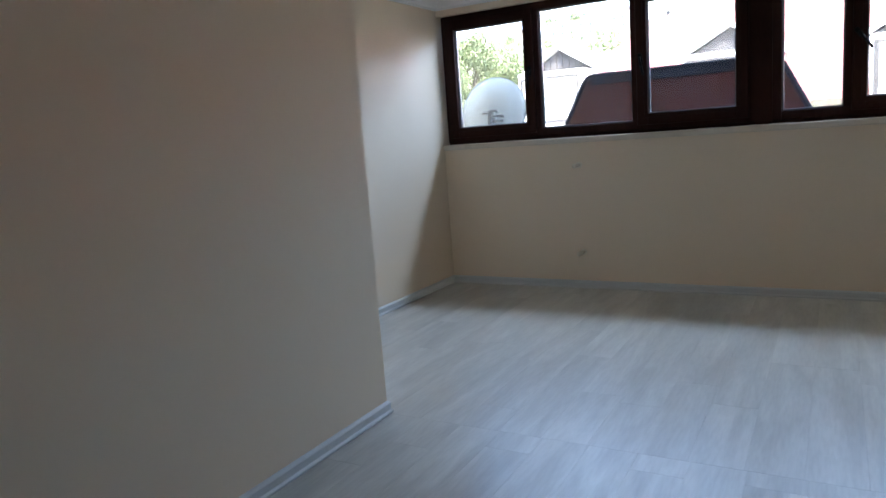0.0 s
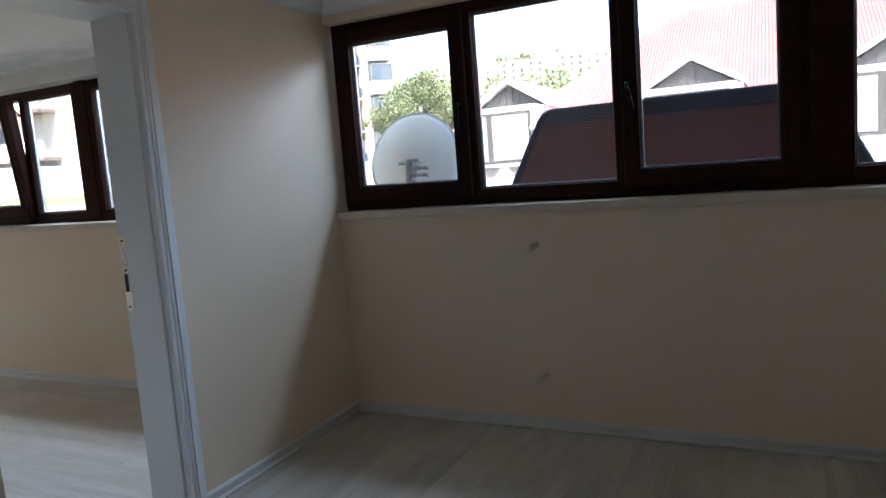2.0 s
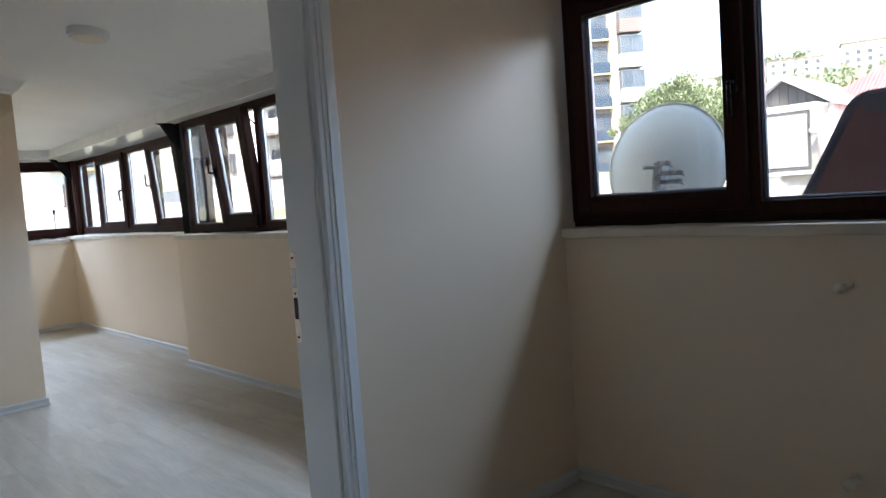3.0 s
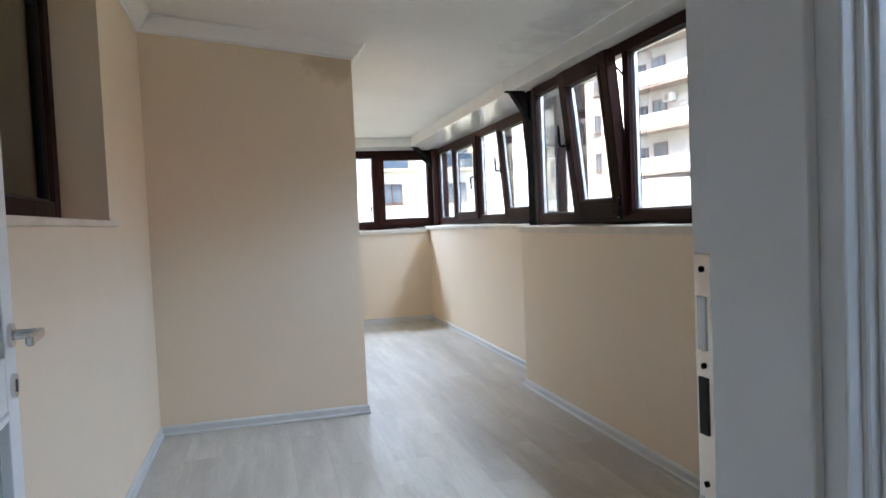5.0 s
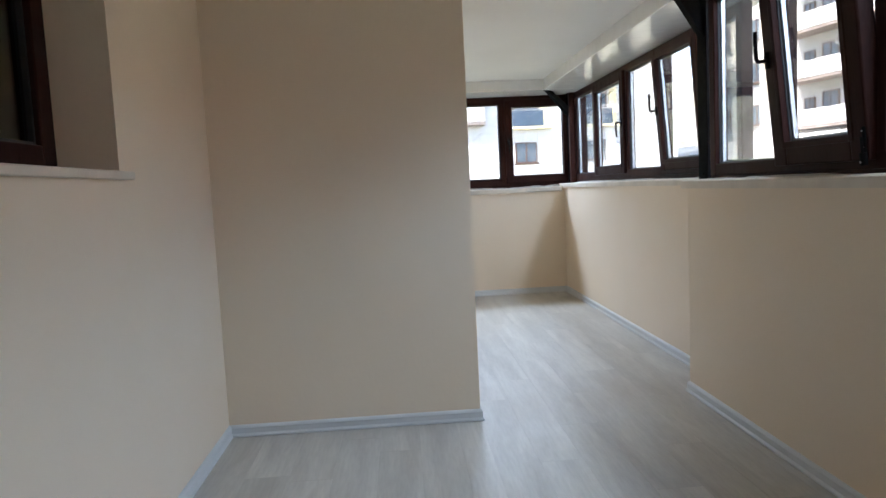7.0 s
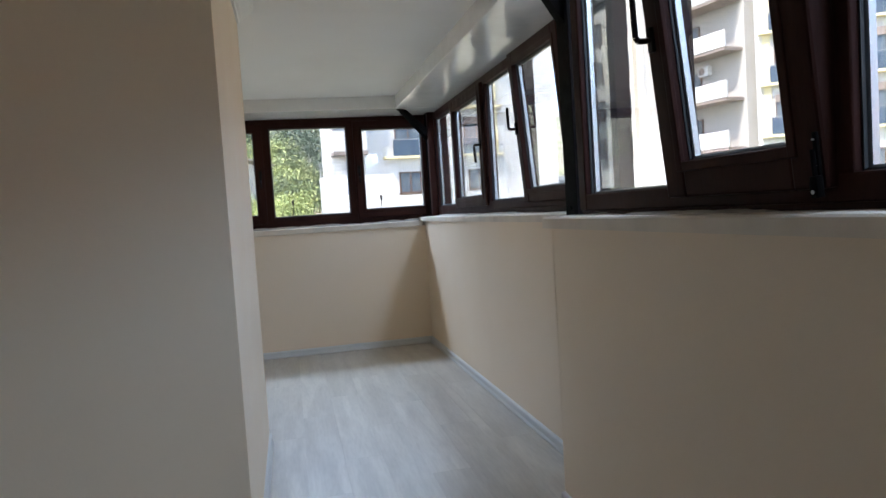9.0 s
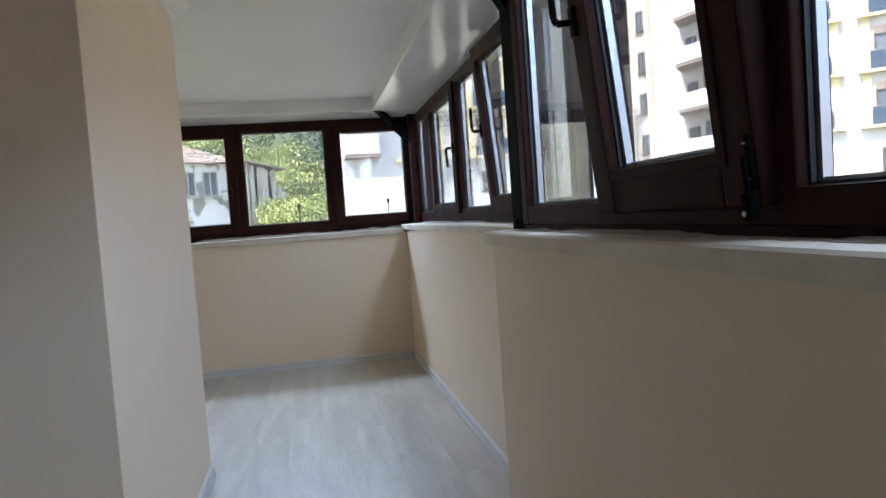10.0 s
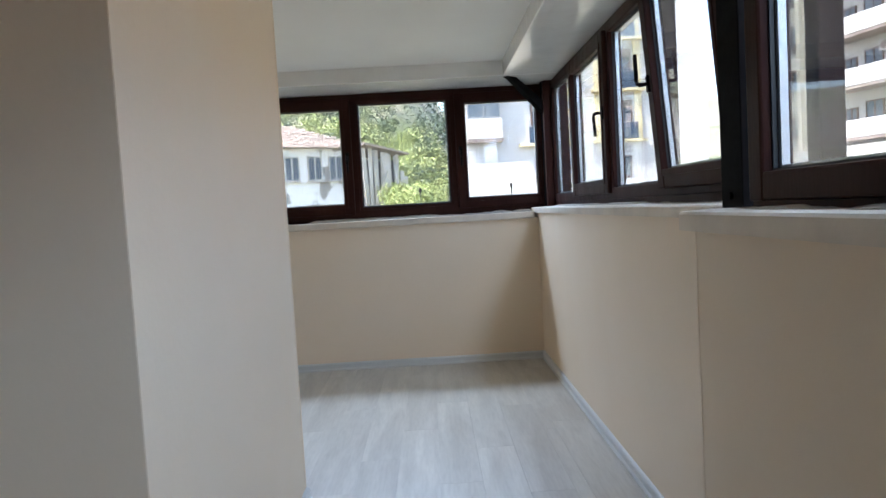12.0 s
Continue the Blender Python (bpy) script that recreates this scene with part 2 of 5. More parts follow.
    nt.links.new(dm.outputs[2], b.inputs["Base Color"])
    rm = nt.nodes.new("ShaderNodeMapRange")
    rm.inputs[3].default_value, rm.inputs[4].default_value = 0.27, 0.4
    b.inputs["Specular IOR Level"].default_value = 0.65
    nt.links.new(n1.outputs["Fac"], rm.inputs[0])
    nt.links.new(rm.outputs[0], b.inputs["Roughness"])
    bp = nt.nodes.new("ShaderNodeBump")
    bp.inputs["Distance"].default_value = 0.0003
    nt.links.new(n2.outputs["Fac"], bp.inputs["Height"])
    nt.links.new(bp.outputs[0], b.inputs["Normal"])
    return m


LAMINATE_X = laminate_material("whitewashed oak laminate laid lengthwise", (0.13, 1.0, 1.0))
LAMINATE_Y = laminate_material("whitewashed oak laminate", (1.0, 0.13, 1.0))


# ---- building blocks ----
def box(bm, x0, x1, y0, y1, z0, z1, bevel=0.0, m=None):
    r = bmesh.ops.create_cube(bm, size=1.0)
    vs = r["verts"]
    t = Matrix.Translation(((x0 + x1) / 2, (y0 + y1) / 2, (z0 + z1) / 2)) @ Matrix.Diagonal((abs(x1 - x0), abs(y1 - y0), abs(z1 - z0), 1))
    bmesh.ops.transform(bm, matrix=t, verts=vs)
    if bevel:
        es = list({e for v in vs for e in v.link_edges})
        g = bmesh.ops.bevel(bm, geom=es, offset=bevel, segments=2, affect="EDGES", profile=0.5)
        vs = list({v for f in g["faces"] for v in f.verts} | {v for v in vs if v.is_valid})
    if m is not None:
        bmesh.ops.transform(bm, matrix=m, verts=vs)
    return vs


def rod(bm, a, b, r, seg=12, r2=None):
    a, b = Vector(a), Vector(b)
    d = b - a
    m = Matrix.Translation((a + b) / 2) @ d.to_track_quat("Z", "Y").to_matrix().to_4x4()
    bmesh.ops.create_cone(bm, cap_ends=True, segments=seg, radius1=r, radius2=r if r2 is None else r2, depth=d.length, matrix=m)


def prism(bm, pts, axis, a, b):
    """Extrudes the closed outline pts (pairs) along an axis from a to b."""
    def put(p, v):
        return (v, p[0], p[1]) if axis == "x" else (p[0], v, p[1]) if axis == "y" else (p[0], p[1], v)
    lo = [bm.verts.new(put(p, a)) for p in pts]
    hi = [bm.verts.new(put(p, b)) for p in pts]
    n = len(pts)
    bm.faces.new(lo)
    bm.faces.new(list(reversed(hi)))
    for i in range(n):
        bm.faces.new((lo[i], hi[i], hi[(i + 1) % n], lo[(i + 1) % n]))
    bmesh.ops.recalc_face_normals(bm, faces=bm.faces[:])


def mesh_of(name, bm, mat, smooth=False):
    me = bpy.data.meshes.new(name)
    bm.to_mesh(me)
    bm.free()
    me.materials.append(mat)
    if smooth:
        for p in me.polygons:
            p.use_smooth = True
    return me


def part(name, bm, mat, parent=None, label="", smooth=False):
    ob = new(name, mesh_of(name, bm, mat, smooth))
    if parent is not None:
        ob.parent = parent
    if label:
        ob["label"] = label
    return ob


def thing(name, label, category, kind="", group="", m=None):
    ob = new(name)
    if m is not None:
        ob.matrix_world = m
    return tagged(ob, label, category, group, kind)


def structure(name, boxes, mat, label, category):
    bm = bmesh.new()
    for b in boxes:
        box(bm, *b)
    return tagged(part(name, bm, mat), label, category, kind="structure")


# ---- shell ----
AX, BX = -2.325, -2.55          # faces of the partition with the door
WY, EY = 5.353, 5.58            # inner faces of the window walls
PX0, PX1, PY = -7.86, -6.305, 4.132   # the projecting block
LY = 2.845                      # wall with the inner window
STEPX = -6.535
ENDX = -10.33
TOP = 2.95

structure("wall_window_a", [(AX, 2.4, WY, 5.62, -0.3, 1.13), (AX, 2.4, WY, 5.62, 2.212, TOP)], CREAM, "cream painted parapet wall under a long window", "wall")
structure("wall_partition", [(BX, AX, 2.72, 3.06, -0.3, TOP), (BX, AX, 4.075, 5.62, -0.3, TOP), (BX, AX, 3.06, 4.075, 2.09, TOP)], CREAM, "cream painted partition wall with a doorway", "wall")
structure("wall_block", [(BX, -1.258, -2.5, 2.72, -0.3, TOP)], CREAM, "plain cream painted wall with a sharp corner", "wall")
structure("wall_south", [(-1.258, 2.4, -2.7, -2.5, -0.3, TOP)], CREAM, "plain cream painted wall", "wall")
structure("wall_east", [(2.4, 2.6, -2.7, 5.62, -0.3, TOP)], CREAM, "plain cream painted wall", "wall")
IW0, IW1, IWZ0, IWZ1 = -5.2, -3.4, 1.294, 2.36
structure("wall_inner", [(PX1, BX, 2.55, LY, -0.3, IWZ0), (PX1, IW0, 2.55, LY, IWZ0, TOP), (IW1, BX, 2.55, LY, IWZ0, TOP), (IW0, IW1, 2.55, LY, IWZ1, TOP)],
          CREAM, "off-white painted wall with a deep inner window", "wall")
structure("wall_pillar", [(PX0, PX1, 1.2, PY, -0.3, TOP)], STAINED, "cream painted projecting wall with a water stain", "wall")
structure("wall_window_b", [(STEPX, BX, WY, 5.62, -0.3, 1.16)], CREAM, "cream painted parapet wall under windows", "wall")
structure("wall_window_e", [(-10.75, STEPX, EY, 5.9, -0.3, 1.17)], CREAM, "cream painted parapet wall set back behind a step", "wall")
structure("wall_end", [(-10.75, ENDX, 1.2, EY, -0.3, 1.12)], CREAM, "cream painted parapet wall at the end of the room", "wall")
structure("wall_back", [(-10.75, PX0, 1.0, 1.2, -0.3, TOP)], CREAM, "plain cream painted wall", "wall")
structure("floor", [(-10.75, 2.6, -2.7, 5.85, -0.3, -0.012)], SKIRT, "screed under the laminate floor", "floor")

# ---- ceilings, beams, mouldings ----
def ceiling_z(x, y):
    fade = min(1.0, max(0.0, (x + 10.06) / 2.2))
    return 2.29 + (5.33 - y) * (0.115 * fade)


bm = bmesh.new()
xs = [-10.75, -10.06, -9.3, -8.6, PX0, -6.9, PX1, -5, -3.7, BX]
ys = [1.0, 2.0, LY, 3.5, PY, 4.7, 5.33, 5.9]
low = {(i, j): bm.verts.new((x, y, ceiling_z(x, y))) for i, x in enumerate(xs) for j, y in enumerate(ys)}
high = {(i, j): bm.verts.new((x, y, TOP)) for i, x in enumerate(xs) for j, y in enumerate(ys)}
for i in range(len(xs) - 1):
    for j in range(len(ys) - 1):
        if ys[j] > 5.3 and xs[i] > -6.4:
            continue
        bm.faces.new((low[i, j], low[i, j + 1], low[i + 1, j + 1], low[i + 1, j]))
        bm.faces.new((high[i, j], high[i + 1, j], high[i + 1, j + 1], high[i, j + 1]))
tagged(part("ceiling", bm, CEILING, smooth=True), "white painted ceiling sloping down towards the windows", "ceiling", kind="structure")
structure("ceiling_a", [(BX, 2.6, -2.7, 5.62, 2.36, TOP + 0.02)], WHITE, "plain white painted ceiling", "ceiling")
structure("roof_slab", [(-11.7, 2.7, -2.8, 6.7, TOP + 0.03, TOP + 0.25)], DARK, "concrete roof slab", "roof")

bm = bmesh.new()
box(bm, -10.06, -6.5, 5.33, 5.9, 2.18, 2.5, 0.006)
box(bm, -6.502, BX, 5.331, 5.6, 2.181, 2.5, 0.006)
box(bm, -10.72, -10.06, 1.2, 5.9, 2.18, 2.5, 0.006)
tagged(part("ceiling_beam", bm, GLOSSWHITE), "glossy white boxed beam above the windows", "beam", kind="structure")

CROWN = [(0.0, 0.0), (0.0, -0.1), (0.012, -0.1), (0.016, -0.085), (0.03, -0.078), (0.05, -0.055), (0.07, -0.03), (0.078, -0.018), (0.095, -0.012), (0.1, 0.0)]


def crown(name, a, b, za, zb, out, label, ma=0.0, mb=0.0):
    """Crown moulding along a wall's top from a to b; out is the side that it faces, ma and mb the mitres."""
    bm = bmesh.new()
    a, b, out = Vector((*a, 0)), Vector((*b, 0)), Vector((*out, 0))
    d = (b - a).normalized()
    r0, r1 = [], []
    for o, h in CROWN:
        r0.append(bm.verts.new(a + out * o + d * (o * ma) + Vector((0, 0, za + h))))
        r1.append(bm.verts.new(b + out * o + d * (o * mb) + Vector((0, 0, zb + h))))
    n = len(CROWN)
    for i in range(n):
        bm.faces.new((r0[i], r1[i], r1[(i + 1) % n], r0[(i + 1) % n]))
    bm.faces.new(r0)
    bm.faces.new(list(reversed(r1)))
    bmesh.ops.recalc_face_normals(bm, faces=bm.faces[:])
    return tagged(part(name, bm, WHITE), label, "moulding", kind="structure")


CL = "white plaster crown moulding"
crown("trim_crown_inner", (BX, LY), (PX1, LY), ceiling_z(BX, LY), ceiling_z(PX1, LY), (0, 1), CL, mb=-1)
crown("trim_crown_pillar", (PX1, LY), (PX1, PY), ceiling_z(PX1, LY), ceiling_z(PX1, PY), (1, 0), CL, ma=1, mb=1)
crown("trim_crown_pillar_side", (PX1, PY), (PX0, PY), ceiling_z(PX1, PY), ceiling_z(PX0, PY), (0, 1), CL, ma=-1, mb=1)
crown("trim_crown_pillar_back", (PX0, PY), (PX0, 1.2), ceiling_z(PX0, PY), ceiling_z(PX0, 1.2), (-1, 0), CL, ma=-1)
crown("trim_crown_a_partition", (AX, 2.72), (AX, WY), 2.359, 2.359, (1, 0), CL, ma=1, mb=-1)
crown("trim_crown_a_window", (AX, WY), (2.4, WY), 2.359, 2.359, (0, -1), CL, ma=1)
crown("trim_crown_a_block", (-1.258, -2.5), (-1.258, 2.72), 2.359, 2.359, (1, 0), CL, mb=1)
crown("trim_crown_a_back", (-1.258, 2.72), (AX, 2.72), 2.359, 2.359, (0, 1), CL, ma=-1, mb=-1)

SKIRTING = [(0.0, 0.002), (0.016, 0.002), (0.016, 0.01), (0.013, 0.015), (0.0105, 0.019), (0.0105, 0.042), (0.0115, 0.047), (0.008, 0.055), (0.004, 0.059), (0.0, 0.061)]


def skirting(a, b, out, ma=0.0, mb=0.0):
    bm = bmesh.new()
    a, b, out = Vector((*a, 0)), Vector((*b, 0)), Vector((*out, 0))
    d = (b - a).normalized()
    r0 = [bm.verts.new(a + out * (o * 1.25) + d * (o * 1.25 * ma) + Vector((0, 0, h))) for o, h in SKIRTING]
    r1 = [bm.verts.new(b + out * (o * 1.25) + d * (o * 1.25 * mb) + Vector((0, 0, h))) for o, h in SKIRTING]
    n = len(SKIRTING)
    for i in range(n):
        bm.faces.new((r0[i], r1[i], r1[(i + 1) % n], r0[(i + 1) % n]))
    bm.faces.new(r0)
    bm.faces.new(list(reversed(r1)))
    bmesh.ops.recalc_face_normals(bm, faces=bm.faces[:])
    return tagged(part("baseboard", bm, SKIRT), "pale grey wood-look skirting board along the wall", "skirting board", kind="structure")


skirting((-1.258, -2.5), (-1.258, 2.72), (1, 0), mb=1)
skirting((-1.258, 2.72), (AX, 2.72), (0, 1), ma=-1, mb=-1)
skirting((AX, 2.72), (AX, 2.988), (1, 0), ma=1)
skirting((AX, 4.135), (AX, WY), (1, 0), mb=-1)
skirting((AX, WY), (2.4, WY), (0, -1), ma=1, mb=-1)
skirting((2.4, WY), (2.4, -2.5), (-1, 0), ma=1, mb=-1)
skirting((2.4, -2.5), (-1.258, -2.5), (0, 1), ma=1, mb=-1)
skirting((BX, LY), (PX1, LY), (0, 1), mb=-1)
skirting((PX1, LY), (PX1, PY), (1, 0), ma=1, mb=1)
skirting((PX1, PY), (PX0, PY), (0, 1), ma=-1, mb=1)
skirting((PX0, PY), (PX0, 1.2), (-1, 0), ma=-1, mb=-1)
skirting((PX0, 1.2), (ENDX, 1.2), (0, 1), ma=1, mb=-1)
skirting((ENDX, 1.2), (ENDX, EY), (1, 0), ma=1, mb=-1)
skirting((ENDX, EY), (STEPX, EY), (0, -1), ma=1, mb=0)
skirting((STEPX, EY), (STEPX, WY), (-1, 0), ma=0, mb=1)
skirting((STEPX, WY), (BX, WY), (0, -1), ma=-1, mb=-1)
skirting((BX, WY), (BX, 4.135), (-1, 0), ma=1)


# ---- window sills ----
def sill(name, boxes, label):
    bm = bmesh.new()
    for b in boxes:
        box(bm, *b, bevel=0.006)
    return tagged(part(name, bm, SILL), label, "window sill", kind="structure")


sill("sill_a", [(AX, 2.4, WY - 0.025, 5.5, 1.13, 1.172)], "cream stone window sill along the parapet")
def sloped_sill(name, x0, x1, y, back, z0, z1, label):
    """Plastered sill with an eased front edge that runs in under the window frame."""
    bm = bmesh.new()
    prism(bm, [(y, z0), (y, z1 - 0.006), (y + 0.006, z1), (back, z1 + 0.003), (back + 0.16, z1 + 0.003), (back + 0.16, z0)], "x", x0, x1)
    return tagged(part(name, bm, SILL), label, "window sill", kind="structure")


sloped_sill("sill_b", STEPX - 0.025, BX, WY - 0.025, 5.415, 1.146, 1.19, "cream stone window sill with rough plaster edges")
sloped_sill("sill_e", ENDX - 0.3, STEPX - 0.027, EY - 0.025, 5.715, 1.155, 1.196, "cream stone window sill of the set-back wall")
sill("sill_end", [(-10.72, ENDX + 0.025, 1.2, EY - 0.027, 1.115, 1.166)], "cream stone window sill at the end wall")
sill("sill_inner", [(IW0 - 0.06, IW1 + 0.06, 2.6, LY + 0.03, IWZ0, IWZ0 + 0.028)], "white stone sill of the inner window")


# ---- windows ----
def ring(bm, x0, x1, z0, z1, w, y0, y1, bevel=0.006):
    """A rectangular frame of four mitre-butted bars."""
    box(bm, x0, x0 + w, y0, y1, z0, z1, bevel)
    box(bm, x1 - w, x1, y0, y1, z0, z1, bevel)
    box(bm, x0 + w - 0.004, x1 - w + 0.004, y0 + 0.001, y1 - 0.001, z0, z0 + w, bevel)
    box(bm, x0 + w - 0.004, x1 - w + 0.004, y0 + 0.001, y1 - 0.001, z1 - w, z1, bevel)


def glazing(parent, x0, x1, z0, z1, y, mat=GLASS, bar=SPACER):
    """Pane with gasket and spacer; the opening between the bars is x0..x1, z0..z1."""
    bm = bmesh.new()
    box(bm, x0 - 0.006, x1 + 0.006, y - 0.002, y + 0.002, z0 - 0.006, z1 + 0.006)
    pane = part("pane", bm, mat, parent, "clear window glass")
    pane.visible_shadow = False
    bm = bmesh.new()
    ring(bm, x0 - 0.003, x1 + 0.003, z0 - 0.003, z1 + 0.003, 0.008, y - 0.012, y - 0.003, 0.0)
    part("gasket", bm, RUBBER, pane)
    bm = bmesh.new()
    ring(bm, x0, x1, z0, z1, 0.011, y + 0.003, y + 0.02, 0.0)
    part("spacer", bm, bar, pane, "bright aluminium spacer bar" if bar is SPACER else "")


def handle(parent, x, z, y, turn):
    """Window handle on a stile: base plate, neck and lever, turned by degrees from hanging down."""
    m = Matrix.Translation((x, y, z)) @ Matrix.Rotation(radians(turn), 4, "Y")
    bm = bmesh.new()
    box(bm, -0.014, 0.014, -0.012, 0.0, -0.035, 0.035, 0.004, m)
    plate = part("handle", bm, HANDLE, parent, "dark lever handle")
    bm = bmesh.new()
    pts = [(0, -0.01, 0), (0, -0.045, 0), (0, -0.052, -0.012), (0, -0.05, -0.06), (0, -0.046, -0.125)]
    for p, q in zip(pts, pts[1:]):
        rod(bm, m @ Vector(p), m @ Vector(q), 0.0085, 10)
    part("lever", bm, HANDLE, plate, smooth=True)


def window_unit(name, label, m, width, z0, z1, bays, fw=0.062, depth=0.07, bead=0.0):
    """Bays: (left, right, kind, handle side, handle turn, tilt). x along the wall, inside towards -y."""
    win = thing(name, label, "window", "structure", m=m)
    bm = bmesh.new()
    ring(bm, 0, width, z0, z1, fw, 0, depth)
    for left, right, kind, *_ in bays[:-1]:
        box(bm, right - 0.03, right + 0.03, 0.001, depth - 0.001, z0 + fw - 0.004, z1 - fw + 0.004, 0.005)
    box(bm, 0.004, width - 0.004, 0.006, depth - 0.006, z0 - 0.045, z0 + 0.004, 0.004)
    part("window_frame", bm, PVC, win)
    for left, right, kind, side, turn, tilt in bays:
        x0 = left + (fw if left < 0.01 else 0.03)
        x1 = right - (fw if right > width - 0.01 else 0.03)
        if kind == "fixed":
            if bead:
                bm = bmesh.new()
                ring(bm, x0 - 0.002, x1 + 0.002, z0 + fw - 0.002, z1 - fw + 0.002, bead, 0.006, 0.03, 0.004)
                part("glazing_bead", bm, PVC, win)
            glazing(win, x0 + bead, x1 - bead, z0 + fw + bead, z1 - fw - bead, 0.035)
            continue
        # the sash lies 18 mm over the frame and stands proud of it
        bm = bmesh.new()
        s = 0.098 if tilt > 5 else 0.078
        a0, a1, b0, b1 = x0 - 0.02, x1 + 0.02, z0 + fw - 0.03, z1 - fw + 0.022
        oz = b0
        ring(bm, a0, a1, 0, b1 - b0, s, -0.022, 0.045, 0.008)
        sash = part("sash", bm, PVC, win, "sash tilted inwards at the top" if tilt else "")
        sash.matrix_local = Matrix.Translation((0, -0.004 if tilt else 0, oz)) @ Matrix.Rotation(radians(tilt), 4, "X")
        glazing_sub(sash, a0 + s, a1 - s, s, b1 - b0 - s, 0.012)
        hx = a0 + 0.035 if side == "left" else a1 - 0.035
        handle(sash, hx, (b1 - b0) * 0.5, -0.022, turn)
        if tilt:
            bm = bmesh.new()
            hxx = a1 - 0.012 if side == "left" else a0 + 0.012
            box(bm, hxx - 0.006, hxx + 0.006, -0.03, -0.02, 0.0, 0.12, 0.003)
            rod(bm, (hxx, -0.034, -0.014), (hxx, -0.034, 0.03), 0.0125, 14)
            rod(bm, (hxx, -0.036, 0.03), (hxx, -0.036, 0.085), 0.005, 10)
            box(bm, hxx - 0.03, hxx - 0.006, -0.029, -0.02, -0.01, 0.018, 0.003)
            hinge = part("hinge", bm, STEEL, sash, "dark corner hinge")
            for hz, hr in ((-0.002, 0.0042), (0.05, 0.0018), (0.105, 0.002)):
                bm = bmesh.new()
                rod(bm, (hxx, -0.03, hz), (hxx, -0.048 if hr > 0.004 else -0.0345, hz), hr, 10)
                part("screw", bm, ZINC_PIN, hinge, "small dull steel screw")
            # the tilting stay at the head, bridging frame and leaning sash
            hh = b1 - b0
            lean = math.sin(radians(tilt)) * hh
            bm = bmesh.new()
            rod(bm, (hxx, -0.012, hh - 0.03), (hxx, 0.02 + lean * 0.9, hh - 0.16), 0.006, 8)
            box(bm, hxx - 0.007, hxx + 0.007, -0.012, 0.012, hh - 0.3, hh - 0.02, 0.002)
            part("stay", bm, STEEL, sash, "dark tilting stay")
    return win


def glazing_sub(sash, x0, x1, z0, z1, y):
    bm = bmesh.new()
    box(bm, x0 - 0.006, x1 + 0.006, y - 0.002, y + 0.002, z0 - 0.006, z1 + 0.006)
    pane = part("pane", bm, GLASS, sash, "clear window glass")
    pane.visible_shadow = False
    bm = bmesh.new()
    ring(bm, x0 - 0.003, x1 + 0.003, z0 - 0.003, z1 + 0.003, 0.007, y - 0.01, y - 0.003, 0.0)
    part("gasket", bm, RUBBER, sash)
    bm = bmesh.new()
    ring(bm, x0 - 0.026, x1 + 0.026, z0 - 0.026, z1 + 0.026, 0.027, -0.0265, -0.012, 0.003)
    part("glazing_bead", bm, PVC, sash)
    bm = bmesh.new()
    ring(bm, x0, x1, z0, z1, 0.011, y + 0.003, y + 0.02, 0.0)
    part("spacer", bm, SPACER, sash, "bright aluminium spacer bar")


def wall_unit(name, label, xa, xb, y, z0, z1, cuts):
    """A unit in a wall along x that faces -y; cuts hold absolute x of the bays."""
    bays = [(l - xa, r - xa, *rest) for l, r, *rest in cuts]
    return window_unit(name, label, Matrix.Translation((xa, y, 0)), xb - xa, z0, z1, bays)


wall_unit("window_1", "dark brown plastic window of three panes", AX + 0.01, 0.065, 5.41, 1.195, 2.215,
          [(AX + 0.01, -1.5, "sash", "right", 0, 0), (-1.5, -0.735, "fixed", "", 0, 0), (-0.735, 0.065, "sash", "left", -12, 0)])
wall_unit("window_2", "dark brown plastic window beside a wide post", 0.16, 2.38, 5.41, 1.195, 2.215,
          [(0.16, 0.61, "fixed", "", 0, 0), (0.61, 1.4, "sash", "left", -35, 0), (1.4, 2.38, "fixed", "", 0, 0)])
wall_unit("window_3", "dark brown plastic window with a sash tilted open", -6.415, -4.5, 5.43, 1.207, 2.175,
          [(-6.415, -5.745, "fixed", "", 0, 0), (-5.745, -5.115, "sash", "left", 180, 5.6), (-5.115, -4.5, "fixed", "", 0, 0)])
wall_unit("window_4", "dark brown plastic window of three panes", -4.41, BX - 0.01, 5.43, 1.207, 2.175,
          [(-4.41, -3.7, "fixed", "", 0, 0), (-3.7, -3.1, "sash", "left", 0, 0), (-3.1, BX - 0.01, "fixed", "", 0, 0)])
wall_unit("window_5", "dark brown plastic window with one sash tilted open", -10.4, -6.66, 5.73, 1.228, 2.175,
          [(-10.4, -9.6, "fixed", "", 0, 0), (-9.6, -8.66, "sash", "right", 0, 0), (-8.66, -7.84, "fixed", "", 0, 0), (-7.84, -7.06, "sash", "left", 180, 4.2),
           (-7.06, -6.66, "fixed", "", 0, 0)])
END = Matrix.Translation((-10.5, 2.245, 0)) @ Matrix.Rotation(radians(90), 4, "Z")
window_unit("window_6", "dark brown plastic end window of four panes", END, 3.5, 1.19, 2.178,
            [(0.0, 1.15, "fixed", "", 0, 0), (1.15, 1.905, "sash", "right", 0, 0), (1.905, 2.72, "fixed", "", 0, 0), (2.72, 3.5, "sash", "left", 0, 0)], bead=0.022)
structure("post_a", [(0.06, 0.165, 5.4, 5.6, 1.172, 2.24)], PVC, "dark brown plastic post between two windows", "post")
structure("post_corner", [(-10.53, -10.36, 5.67, 5.86, 1.2, 2.179)], PVC, "dark brown plastic corner post", "post")
structure("post_b", [(-4.505, -4.405, 5.42, 5.6, 1.165, 2.179)], PVC, "dark brown plastic post between two windows", "post")


